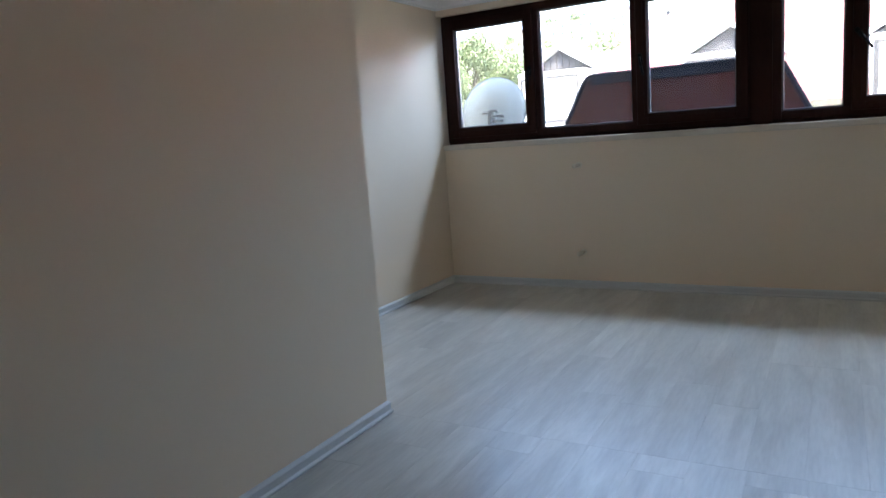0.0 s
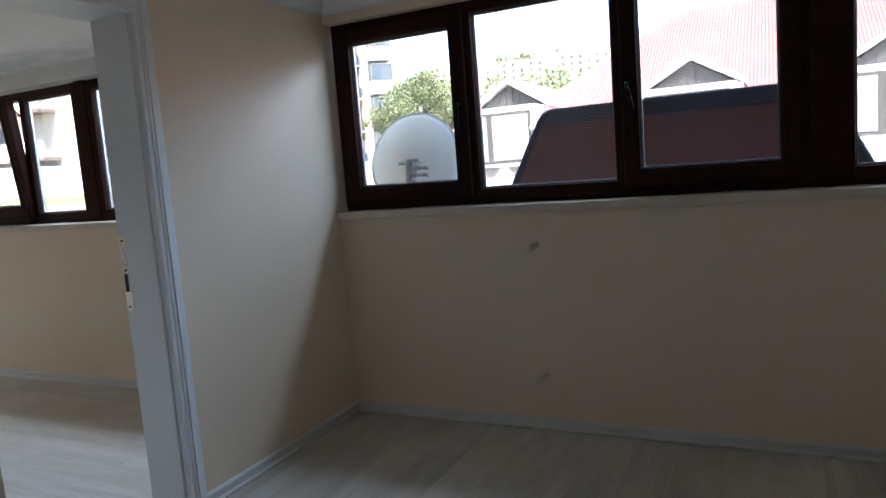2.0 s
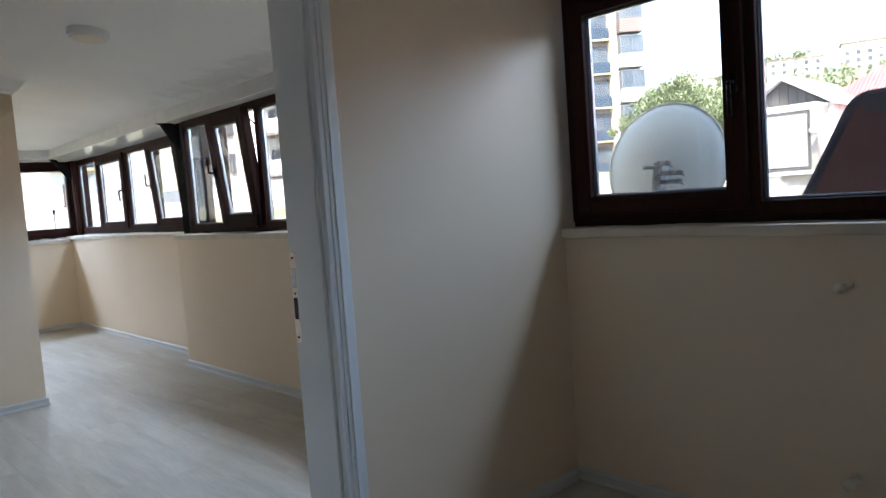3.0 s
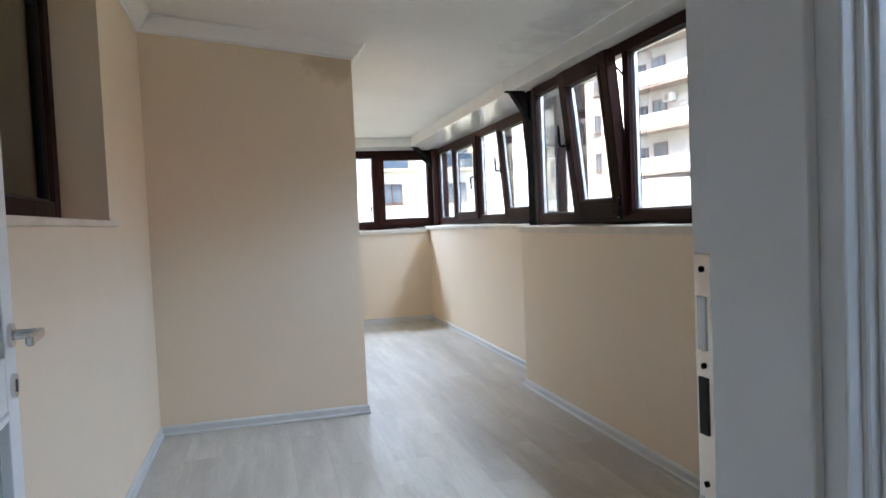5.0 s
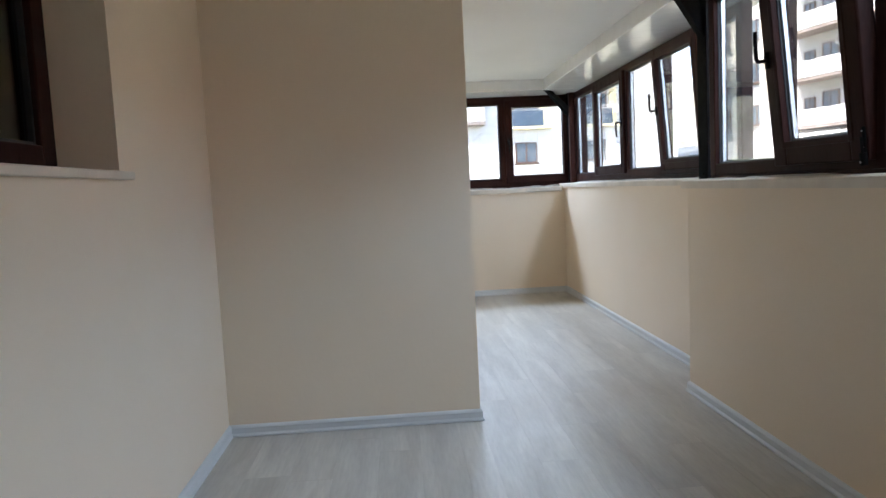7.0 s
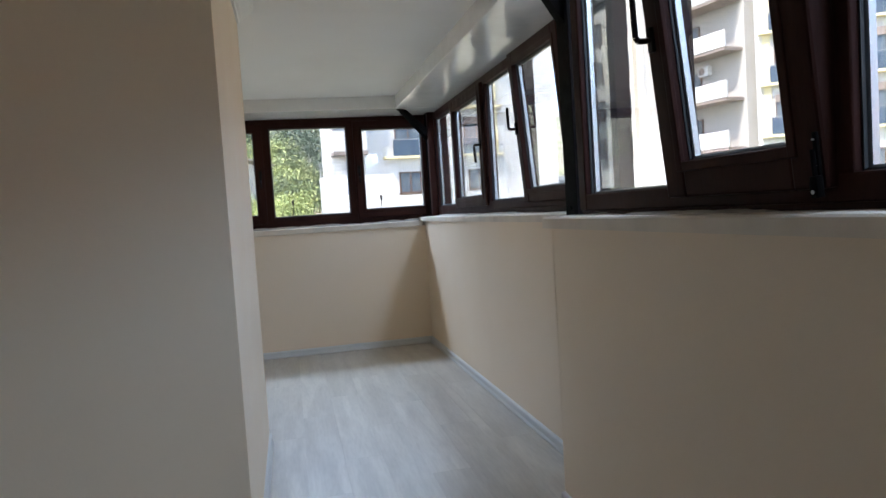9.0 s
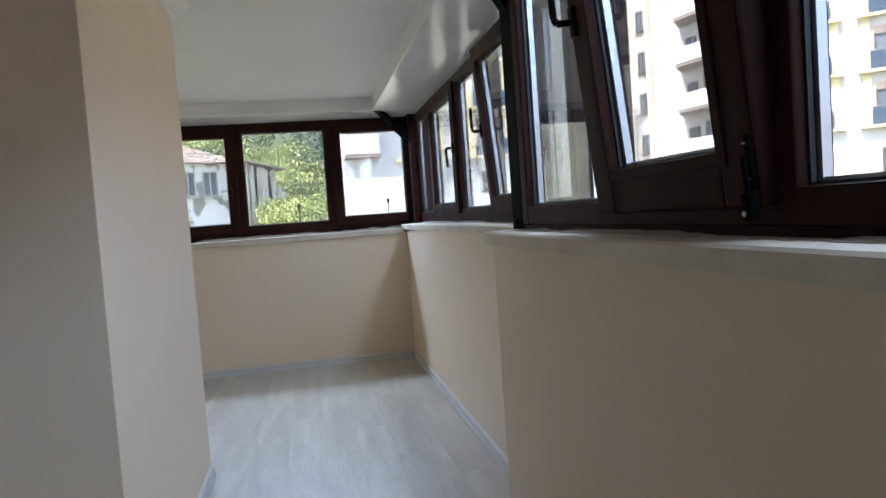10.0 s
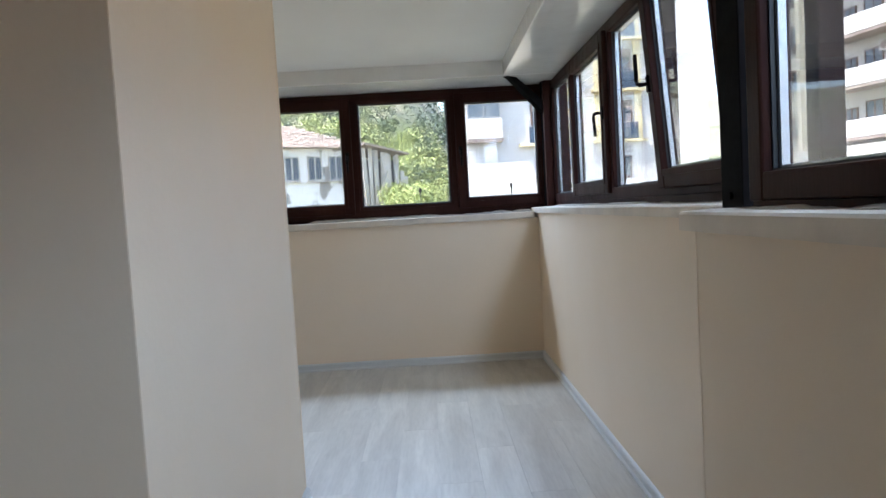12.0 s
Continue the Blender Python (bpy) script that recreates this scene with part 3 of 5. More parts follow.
def steel_post(m, label, foot, reach, half, deep=0.035, plate=0.13, thick=0.03):
    """Black steel post with a diagonal plate up to the beam."""
    ob = thing("steel_post", label, "steel post", m=m)
    bm = bmesh.new()
    box(bm, -half, half, -deep, deep, 1.185, 2.179, 0.003)
    part("post", bm, STEEL, ob)
    bm = bmesh.new()
    prism(bm, [(-0.03, foot), (-0.03, foot + plate), (-reach + plate + 0.01, 2.178), (-reach, 2.178), (-reach + 0.04, 2.165)], "x", -thick, thick)
    part("brace", bm, STEEL, ob, "diagonal black steel plate")
    for z in (1.22, 2.1):
        bm = bmesh.new()
        rod(bm, (0.0, 0.001 - deep, z), (0.0, -deep - 0.007, z), 0.009, 6)
        part("bolt", bm, STEEL, ob)
    return ob


steel_post(Matrix.Translation((-6.555, 5.49, 0)), "black painted steel post with a diagonal brace", 1.95, 0.21, 0.058)
steel_post(Matrix.Translation((-10.43, 5.69, 0)) @ Matrix.Rotation(radians(45), 4, "Z"), "black painted steel corner post with a diagonal brace", 1.93, 0.48, 0.022, 0.026, 0.095, 0.022)

def plaster_strip(name, x0, x1, y0, y1, z, seed, tall, turn=None):
    """Ragged mortar squeezed out under a window frame."""
    rp = random.Random(seed)
    bm = bmesh.new()
    n = int((x1 - x0) / 0.022)
    cols = []
    h, d = tall * 0.4, 0.0
    for i in range(n + 1):
        x = x0 + (x1 - x0) * i / n
        h = min(tall, max(0.002, h + rp.uniform(-0.3, 0.3) * tall))
        d = min(0.008, max(-0.004, d + rp.uniform(-0.003, 0.003)))
        cols.append([bm.verts.new(p) for p in ((x, y0 - d, z - 0.004), (x, y0 - d + 0.004, z + h * 0.6), (x, y0 + 0.02, z + h), (x, y1, z + h))])
    for a, b in zip(cols, cols[1:]):
        for k in range(3):
            bm.faces.new((a[k], b[k], b[k + 1], a[k + 1]))
    bmesh.ops.recalc_face_normals(bm, faces=bm.faces[:])
    ob = part(name, bm, MORTAR)
    if turn is not None:
        ob.matrix_world = turn
    return tagged(ob, "ragged pale mortar under a window frame", "mortar", kind="structure")


plaster_strip("trim_mortar_a", AX + 0.02, 2.38, 5.385, 5.43, 1.172, 1, 0.006)
plaster_strip("trim_mortar_b", -6.4, BX - 0.01, 5.39, 5.45, 1.188, 2, 0.012)
plaster_strip("trim_mortar_e", -10.38, -6.66, 5.69, 5.75, 1.195, 3, 0.014)
plaster_strip("trim_mortar_end", 0.02, 3.46, -0.035, 0.02, 1.166, 4, 0.022, END)

# ---- inner window ----
inner = thing("window_7", "dark brown plastic inner window to a dark room", "window", "structure")
bm = bmesh.new()
ring(bm, IW0 + 0.003, IW1 - 0.003, IWZ0 + 0.03, IWZ1 - 0.003, 0.088, 2.58, 2.65, 0.006)
part("window_frame", bm, PVC, inner)
glazing(inner, IW0 + 0.091, IW1 - 0.091, IWZ0 + 0.118, IWZ1 - 0.091, 2.61, DUSTY, RUBBER)
# room shell whose darkness is painted with the dark plaster
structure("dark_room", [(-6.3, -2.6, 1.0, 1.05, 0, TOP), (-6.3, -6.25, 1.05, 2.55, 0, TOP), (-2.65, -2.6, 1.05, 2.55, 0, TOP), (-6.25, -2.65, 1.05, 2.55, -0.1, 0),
                        (-6.25, -2.65, 1.05, 2.55, 2.62, TOP)], DARK, "neighbouring room behind the inner window, shade put into its colour", "wall")

# ---- door ----
D0, D1, DH = 3.06, 4.075, 2.09
bm = bmesh.new()
for y0, y1, z0, z1 in ((D1 - 0.002, D1 + 0.056, 0, DH + 0.07), (D0 - 0.07, D0 + 0.002, 0, DH + 0.07), (D0 + 0.002, D1 - 0.002, DH - 0.002, DH + 0.07)):
    for x0, x1 in ((AX, AX + 0.016), (BX - 0.016, BX)):
        box(bm, x0, x1, y0, y1, z0, z1, 0.004)
box(bm, AX + 0.016, AX + 0.022, D1 + 0.012, D1 + 0.024, 0, DH + 0.05, 0.002)
box(bm, BX - 0.01, AX + 0.01, D1 - 0.02, D1, 0.0, DH, 0.003)
box(bm, BX - 0.01, AX + 0.01, D0, D0 + 0.02, 0.0, DH, 0.003)
box(bm, BX - 0.01, AX + 0.01, D0 + 0.02, D1 - 0.02, DH - 0.02, DH, 0.003)
box(bm, BX + 0.045, AX - 0.02, D1 - 0.034, D1 - 0.0195, 0.0, DH - 0.02, 0.003)
box(bm, BX + 0.045, AX - 0.02, D0 + 0.0195, D0 + 0.034, 0.0, DH - 0.02, 0.003)
frame_1 = tagged(part("door_frame", bm, TRIM), "white lacquered door frame with architrave", "door frame", kind="structure")
bm = bmesh.new()
box(bm, BX - 0.004, BX + 0.03, D1 - 0.0225, D1 - 0.0195, 0.88, 1.2, 0.001)
strike = part("strike_plate", bm, CHROME, frame_1, "metal strike plate")
for z0, z1, mat in ((1.075, 1.145, TRIM), (0.965, 1.04, BLACK)):
    bm = bmesh.new()
    box(bm, BX + 0.002, BX + 0.02, D1 - 0.0245, D1 - 0.0215, z0, z1, 0.0005)
    part("bolt_hole", bm, mat, strike)
for z in (0.9, 1.04 + 0.015, 1.18):
    bm = bmesh.new()
    rod(bm, (BX + 0.012, D1 - 0.0205, z), (BX + 0.012, D1 - 0.0245, z), 0.004, 10)
    part("screw", bm, STEEL, strike)
structure("threshold", [(BX + 0.1, BX + 0.14, D0 + 0.02, D1 - 0.02, -0.01, 0.006)], SKIRT, "thin pale floor joint strip in the doorway", "threshold")

LEAF = Matrix.Translation((BX - 0.012, D0 + 0.004, 0)) @ Matrix.Rotation(radians(97), 4, "Z")
door = thing("door_1", "white lacquered door with a glass panel, standing open", "door", "structure", m=LEAF)
# local: y along the leaf from the hinge, x its thickness
W, T = 0.92, 0.02
bm = bmesh.new()
box(bm, -T, T, 0.0, 0.11, 0.012, 2.06, 0.004)
box(bm, -T, T, W - 0.11, W, 0.012, 2.06, 0.004)
for z0, z1 in ((0.012, 0.2), (0.9, 1.0), (1.95, 2.06)):
    box(bm, -T + 0.001, T - 0.001, 0.108, W - 0.108, z0, z1, 0.004)
for z0, z1 in ((0.2, 0.9), (1.0, 1.95)):
    for y0, y1, c0, c1 in ((0.11, 0.125, z0, z1), (W - 0.125, W - 0.11, z0, z1), (0.125, W - 0.125, z0, z0 + 0.015), (0.125, W - 0.125, z1 - 0.015, z1)):
        box(bm, -T - 0.004, T + 0.004, y0, y1, c0, c1, 0.003)
leaf = part("leaf", bm, TRIM, door)
for z0, z1 in ((0.2, 0.9), (1.0, 1.95)):
    bm = bmesh.new()
    box(bm, -0.003, 0.003, 0.115, W - 0.115, z0 + 0.005, z1 - 0.005)
    p = part("pane", bm, FROSTED, door, "frosted glass panel")
for s in (1, -1):
    bm = bmesh.new()
    rod(bm, (s * T, W - 0.055, 1.052), (s * (T + 0.009), W - 0.055, 1.052), 0.026, 24)
    rose = part("handle_rose", bm, CHROME, door, "round brushed chrome rose")
    bm = bmesh.new()
    rod(bm, (s * (T + 0.008), W - 0.055, 1.052), (s * (T + 0.05), W - 0.055, 1.052), 0.011, 14)
    box(bm, s * (T + 0.058) - 0.008, s * (T + 0.058) + 0.008, W - 0.185, W - 0.043, 1.041, 1.063, 0.005)
    part("lever", bm, CHROME, rose, "chrome lever")
    bm = bmesh.new()
    rod(bm, (s * T, W - 0.055, 0.944), (s * (T + 0.008), W - 0.055, 0.944), 0.026, 24)
    esc = part("keyhole_rose", bm, CHROME, door, "round chrome key escutcheon")
    bm = bmesh.new()
    box(bm, s * (T + 0.0085) - 0.001, s * (T + 0.0085) + 0.001, W - 0.06, W - 0.05, 0.931, 0.957, 0.0004)
    part("keyhole", bm, BLACK, esc)

# ---- corner beads ----
for name, b in (("trim_bead_pillar", (PX1 - 0.016, PX1 - 0.002, PY - 0.001, PY + 0.0015, 0.08, 2.33)), ("trim_bead_step", (STEPX + 0.002, STEPX + 0.014, WY - 0.0009, WY + 0.001, 0.08, 1.145)), ("trim_bead_pillar_far", (PX0 + 0.002, PX0 + 0.016, PY - 0.001, PY + 0.0015, 0.08, 2.33))):
    structure(name, [b], CREAM, "thin plaster corner bead", "trim")

# ---- small things inside ----
def pipe_stub(m):
    ob = thing("pipe_stub", "capped cream plastic pipe stub on the wall", "pipe", group="pipe stubs under the window", m=m)
    bm = bmesh.new()
    rod(bm, (0, 0, 0), (0, -0.006, 0), 0.024, 16)
    part("collar", bm, PLASTIC, ob)
    bm = bmesh.new()
    rod(bm, (0, -0.004, 0), (-0.012, -0.06, -0.004), 0.014, 12)
    rod(bm, (-0.012, -0.06, -0.004), (-0.014, -0.078, -0.005), 0.019, 12)
    part("pipe", bm, PLASTIC, ob, smooth=True)
    return ob


stub = pipe_stub(Matrix.Translation((-1.165, WY, 0.962)))
copy_thing(stub, Matrix.Translation((-1.155, WY, 0.288)))

lz = ceiling_z(-4.63, 4.16)
lamp = thing("ceiling_lamp", "small round white surface-mounted ceiling lamp, switched off", "ceiling lamp",
             m=Matrix.Translation((-4.63, 4.16, lz)) @ Matrix.Rotation(math.atan(-0.115), 4, "X"))
bm = bmesh.new()
rod(bm, (0, 0, 0.004), (0, 0, -0.042), 0.11, 40, 0.112)
part("body", bm, TRIM, lamp)
bm = bmesh.new()
rod(bm, (0, 0, -0.042), (0, 0, -0.048), 0.098, 40, 0.09)
part("diffuser", bm, PLASTIC, lamp, "opal plastic diffuser")

# ---- outside: materials ----
RENDER = material("white rendered facade", (0.6, 0.6, 0.59), 0.8, spots=(0.49, 0.49, 0.48), spot_scale=0.5, spot_amount=0.4)
SANDY = material("warm white facade", (0.46, 0.435, 0.4), 0.8, spots=(0.39, 0.365, 0.33), spot_scale=0.5, spot_amount=0.4)
OCHRE = material("pale yellow facade paint", (0.72, 0.63, 0.4), 0.8, spots=(0.62, 0.52, 0.27), spot_scale=0.6, spot_amount=0.4)
BEIGE = material("beige facade paint", (0.68, 0.62, 0.52), 0.8, spots=(0.58, 0.53, 0.44), spot_scale=0.6, spot_amount=0.4)
BROWNBAND = material("brown painted slab edge", (0.26, 0.21, 0.185), 0.7, spots=(0.14, 0.1, 0.08), spot_scale=1.0, spot_amount=0.4)
BLUEPANEL = material("blue-grey balcony panel", (0.05, 0.08, 0.12), 0.5, spec=0.2, spots=(0.09, 0.12, 0.15), spot_scale=1.0, spot_amount=0.4)
FARGLASS = material("far window glass", (0.08, 0.11, 0.14), 0.15, spots=(0.22, 0.24, 0.25), spot_scale=0.9, spot_amount=0.6, spec=0.3)
BROWNFRAME = material("brown window frame", (0.12, 0.065, 0.045), 0.5)
REDROOF = material("red corrugated roof sheet", (0.37, 0.14, 0.125), 0.6, spots=(0.4, 0.195, 0.175), spot_scale=0.8, spot_amount=0.5)
DARKWOOD = material("weathered dark boards", (0.075, 0.07, 0.068), 0.8, spots=(0.12, 0.11, 0.1), spot_scale=3, spot_amount=0.5, stretch=(1, 1, 0.2))
GREYWOOD = material("weathered grey boards", (0.66, 0.62, 0.55), 0.85, spots=(0.17, 0.14, 0.11), spot_scale=2, spot_amount=0.7, stretch=(1, 1, 0.2), rand=0.9)
FASCIA = material("pale grey fascia paint", (0.62, 0.62, 0.6), 0.6, spots=(0.5, 0.5, 0.48), spot_scale=2, spot_amount=0.4)
HOOD = material("red-brown painted sheet metal", (0.105, 0.022, 0.01), 0.7, spec=0.02, spots=(0.13, 0.036, 0.02), spot_scale=3, spot_amount=0.6, grain=0.2, grain_scale=15)
HOODRIM = material("dark blue-black sheet rim", (0.014, 0.012, 0.02), 0.55, spec=0.08)
CURTAIN = material("pale curtain behind glass", (0.5, 0.51, 0.5), 0.12, spots=(0.36, 0.38, 0.38), spot_scale=2.5, spot_amount=0.6, stretch=(3, 3, 0.4))
DISH = material("pale grey dish enamel", (0.8, 0.83, 0.81), 0.55, spots=(0.74, 0.77, 0.75), spot_scale=4, spot_amount=0.4)
ZINC = material("galvanised steel", (0.36, 0.36, 0.36), 0.45, metal=0.7, spots=(0.2, 0.19, 0.18), spot_scale=30, spot_amount=0.5)
BRACKET = material("dull weathered steel", (0.46, 0.46, 0.45), 0.5, metal=0.3, spots=(0.05, 0.045, 0.04), spot_scale=30, spot_amount=0.7)
TILE = material("old clay roof tile", (0.36, 0.29, 0.24), 0.9, spots=(0.16, 0.13, 0.11), spot_scale=2.0, spot_amount=0.6)
LIME = material("peeling limewash", (0.8, 0.78, 0.74), 0.9, spots=(0.3, 0.28, 0.25), spot_scale=0.9, spot_amount=1.0, edge=(0.555, 0.585))
EARTH = material("dry ground with grass", (0.34, 0.3, 0.23), 0.9, spots=(0.14, 0.19, 0.06), spot_scale=0.12, spot_amount=0.9)
CONCRETE = material("pale concrete", (0.6, 0.59, 0.56), 0.85, spots=(0.48, 0.47, 0.44), spot_scale=0.6, spot_amount=0.5)
BARK = material("bark", (0.13, 0.09, 0.06), 0.9, bump=0.01, bump_scale=8)


def leaf_material(name, a, b):
    m = material(name, a, 0.55)
    nt = m.node_tree
    geo = nt.nodes.new("ShaderNodeNewGeometry")
    rampn = nt.nodes.new("ShaderNodeValToRGB")
    rampn.color_ramp.elements[0].color, rampn.color_ramp.elements[1].color = rgb(a), rgb(b)
    nt.links.new(geo.outputs["Random Per Island"], rampn.inputs[0])
    nt.links.new(rampn.outputs[0], nt.nodes["Principled BSDF"].inputs["Base Color"])
    return m


# wide range per leaf, with shadows and bright highlights put into the colour
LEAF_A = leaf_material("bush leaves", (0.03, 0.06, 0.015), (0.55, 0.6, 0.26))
# greens lightened so that the outdoor haze lies in the leaf colour
LEAF_B = leaf_material("tree leaves with haze in their green", (0.09, 0.125, 0.05), (0.33, 0.38, 0.2))

# darker and brighter leaf copies: shade and sunlight painted as base colour
LEAF_C = leaf_material("leaves with shade in their green", (0.035, 0.06, 0.035), (0.1, 0.15, 0.07))
LEAF_D = leaf_material("leaves with sunlight in their green", (0.1, 0.15, 0.035), (0.5, 0.55, 0.2))
EYE_E = (-4.357, 4.796)
REF_E, REF_A = (-4.0, 5.0, 1.25), (0.0, 2.6, 1.34)


def polar(ref, az, d):
    return ref[0] - d * math.sin(radians(az)), ref[1] + d * math.cos(radians(az))


# ---- outside: ground, one sheet that climbs into the hills ----
def ground_z(x, y):
    r = math.hypot(x + 4, y - 5)
    az = math.degrees(math.atan2(-(x + 4), y - 5))
    z = -1.2 + 0.062 * min(r, 60.0)
    if r > 60:
        z += (r - 60) * 0.14 if r < 420 else 360 * 0.14
    bank = max(0.0, 1 - abs(az - 97) / 9.5) if abs(az - 97) < 9.5 else 0.0
    if r > 43:
        z += min(r - 43, 60) * 0.34 * min(1.0, bank * 2.2)
    return z if r > 9 else -1.2 + 0.062 * r


bm = bmesh.new()
radii = [0, 9, 14, 20, 28, 36, 43, 48, 55, 62, 72, 85, 100, 125, 160, 220, 320, 420, 900]
SEG = 120
rows = []
for r in radii:
    rows.append([bm.verts.new((-4 - r * math.sin(2 * math.pi * k / SEG), 5 + r * math.cos(2 * math.pi * k / SEG),
                               ground_z(-4 - r * math.sin(2 * math.pi * k / SEG), 5 + r * math.cos(2 * math.pi * k / SEG)) + (0.25 * noise.noise((r * 0.2, k * 0.7, 0)) if r > 40 else 0)))
                 for k in range(SEG)] if r else [bm.verts.new((-4, 5, -1.2))])
for i in range(len(radii) - 1):
    for k in range(SEG):
        a, b = rows[i + 1][k], rows[i + 1][(k + 1) % SEG]
        if i == 0:
            bm.faces.new((rows[0][0], b, a))
        else:
            bm.faces.new((rows[i][k], rows[i][(k + 1) % SEG], b, a))
bmesh.ops.recalc_face_normals(bm, faces=bm.faces[:])
tagged(part("ground", bm, EARTH, smooth=True), "dry ground with grass rising into a hillside", "ground", kind="structure")
structure("foundation", [(-10.75, 2.6, -2.7, 5.85, -1.6, -0.31)], CONCRETE, "concrete storey under the flat", "wall")
structure("roof_ledge", [(AX, 1.6, 5.64, 7.6, -1.4, 0.98)], CONCRETE, "concrete ledge outside the window", "ledge")


# ---- outside: satellite dish and hood on the ledge ----
dish = thing("satellite_dish", "pale grey satellite dish seen from behind, on a steel mount", "satellite dish",
             m=Matrix.Translation((-2.152, 5.9, 1.463)) @ Matrix.Rotation(radians(-14), 4, "X") @ Matrix.Rotation(radians(8), 4, "Z"))
bm = bmesh.new()
prev = None
for i in range(0, 9):
    rr = 0.3 * i / 8
    yy = 0.05 + 0.09 * (i / 8) ** 2
    ring_v = [bm.verts.new((rr * math.cos(2 * math.pi * k / 56), yy, 1.08 * rr * math.sin(2 * math.pi * k / 56))) for k in range(56)] if i else [bm.verts.new((0, yy, 0))]
    if i == 1:
        for k in range(56):
            bm.faces.new((prev[0], ring_v[k], ring_v[(k + 1) % 56]))
    elif i > 1:
        for k in range(56):
            bm.faces.new((prev[k], ring_v[k], ring_v[(k + 1) % 56], prev[(k + 1) % 56]))
    prev = ring_v
bmesh.ops.recalc_face_normals(bm, faces=bm.faces[:])
bmesh.ops.solidify(bm, geom=bm.faces[:], thickness=0.006)
reflector = part("reflector", bm, DISH, dish, smooth=True)
bm = bmesh.new()
n = 56
for k in range(n):
    a0, a1 = 2 * math.pi * k / n, 2 * math.pi * (k + 1) / n
    rod(bm, (0.302 * math.cos(a0), 0.138, 0.326 * math.sin(a0)), (0.302 * math.cos(a1), 0.138, 0.326 * math.sin(a1)), 0.0035, 6)
part("rim", bm, DISH, dish)
bm = bmesh.new()
box(bm, -0.045, 0.0, -0.035, 0.055, -0.125, 0.0, 0.006)
rod(bm, (-0.11, 0.02, -0.012), (-0.04, 0.02, -0.012), 0.011, 12)
rod(bm, (-0.112, 0.02, -0.012), (-0.104, 0.02, -0.012), 0.015, 6)
mount = part("mount", bm, BRACKET, dish, "galvanised steel bracket")
mount.location = (0.045, 0.0, -0.02)
for zz, reach in ((-0.014, 0.045), (-0.062, 0.105), (-0.105, 0.105)):
    bm = bmesh.new()
    box(bm, -0.02, reach, -0.05, -0.036, zz - 0.011, zz + 0.011, 0.003)
    part("clamp", bm, BRACKET, mount)
    bm = bmesh.new()
    rod(bm, (reach - 0.014, -0.066, zz), (reach - 0.014, 0.02, zz), 0.005, 8)
    rod(bm, (reach - 0.014, -0.06, zz), (reach - 0.014, -0.05, zz), 0.011, 6)
    part("bolt", bm, ZINC, mount)
    bm = bmesh.new()
    rod(bm, (-0.01, -0.06, zz), (-0.01, -0.05, zz), 0.011, 6)
    part("nut", bm, ZINC, mount)
bm = bmesh.new()
rod(bm, (0.02, -0.02, -0.14), (0.02, -0.02, -0.5), 0.02, 12)
part("mast", bm, ZINC, dish)
bm = bmesh.new()
rod(bm, (0.0, 0.08, -0.3), (0.0, 0.5, -0.05), 0.011, 8)
rod(bm, (0.0, 0.47, -0.06), (0.0, 0.56, -0.02), 0.025, 12)
part("feed_arm", bm, ZINC, dish)

hood = thing("roof_hood", "red-brown sheet metal hood with a dark rounded rim", "metal hood")
bm = bmesh.new()
outline = [(-1.745, 0.985), (-1.43, 1.61), (-1.41, 1.64), (-1.38, 1.665), (-1.34, 1.675), (0.08, 1.68), (0.13, 1.67), (0.17, 1.63), (0.5, 0.985)]
prism(bm, outline, "y", 6.35, 7.1)
part("shell", bm, HOOD, hood)
bm = bmesh.new()
for p, q in zip(outline, outline[1:]):
    rod(bm, (p[0], 6.355, p[1]), (q[0], 6.355, q[1]), 0.022, 8)
part("rim", bm, HOODRIM, hood, "dark rolled rim")
bm = bmesh.new()
box(bm, -1.36, 0.1, 6.33, 6.348, 1.6, 1.665, 0.004)
part("flashing", bm, HOODRIM, hood, "dark flashing strip")

# ---- outside: far buildings ----
_cache = {}


def block_mesh(name, sx, sy, sz, mat, bevel=0.0):
    key = (name, sx, sy, sz, mat.name)
    if key not in _cache:
        bm = bmesh.new()
        box(bm, -sx / 2, sx / 2, -sy / 2, sy / 2, 0, sz, bevel)
        _cache[key] = mesh_of(name, bm, mat)
    return _cache[key]


def put(name, me, parent, x, y, z, rz=0.0):
    ob = new(name, me)
    ob.parent = parent
    ob.matrix_local = pose(x, y, z, 0, 0, rz)
    return ob


def far_window(parent, x, y, z, w, h, framing=BROWNFRAME, sill=True, t=0.07, mullion=True):
    """Window in a facade that faces -y: recessed pane, frame with a mullion, sill."""
    key = ("wf", w, h, framing.name, sill, t, mullion)
    if key not in _cache:
        bm = bmesh.new()
        bars = [(-w / 2, -w / 2 + t, 0, h), (w / 2 - t, w / 2, 0, h), (-w / 2, w / 2, 0, t), (-w / 2, w / 2, h - t, h)]
        if mullion:
            bars.append((-t / 2, t / 2, 0, h))
        for b in bars:
            box(bm, b[0], b[1], -0.08, 0.05, b[2], b[3])
        if sill:
            box(bm, -w / 2 - 0.1, w / 2 + 0.1, -0.16, 0.05, -0.08, -0.01)
        _cache[key] = mesh_of("window", bm, framing)
    win = put("window", _cache[key], parent, x, y, z)
    put("pane", block_mesh("pane", w - 0.08, 0.02, h - 0.08, FARGLASS), win, 0, -0.02, 0.04)
    return win


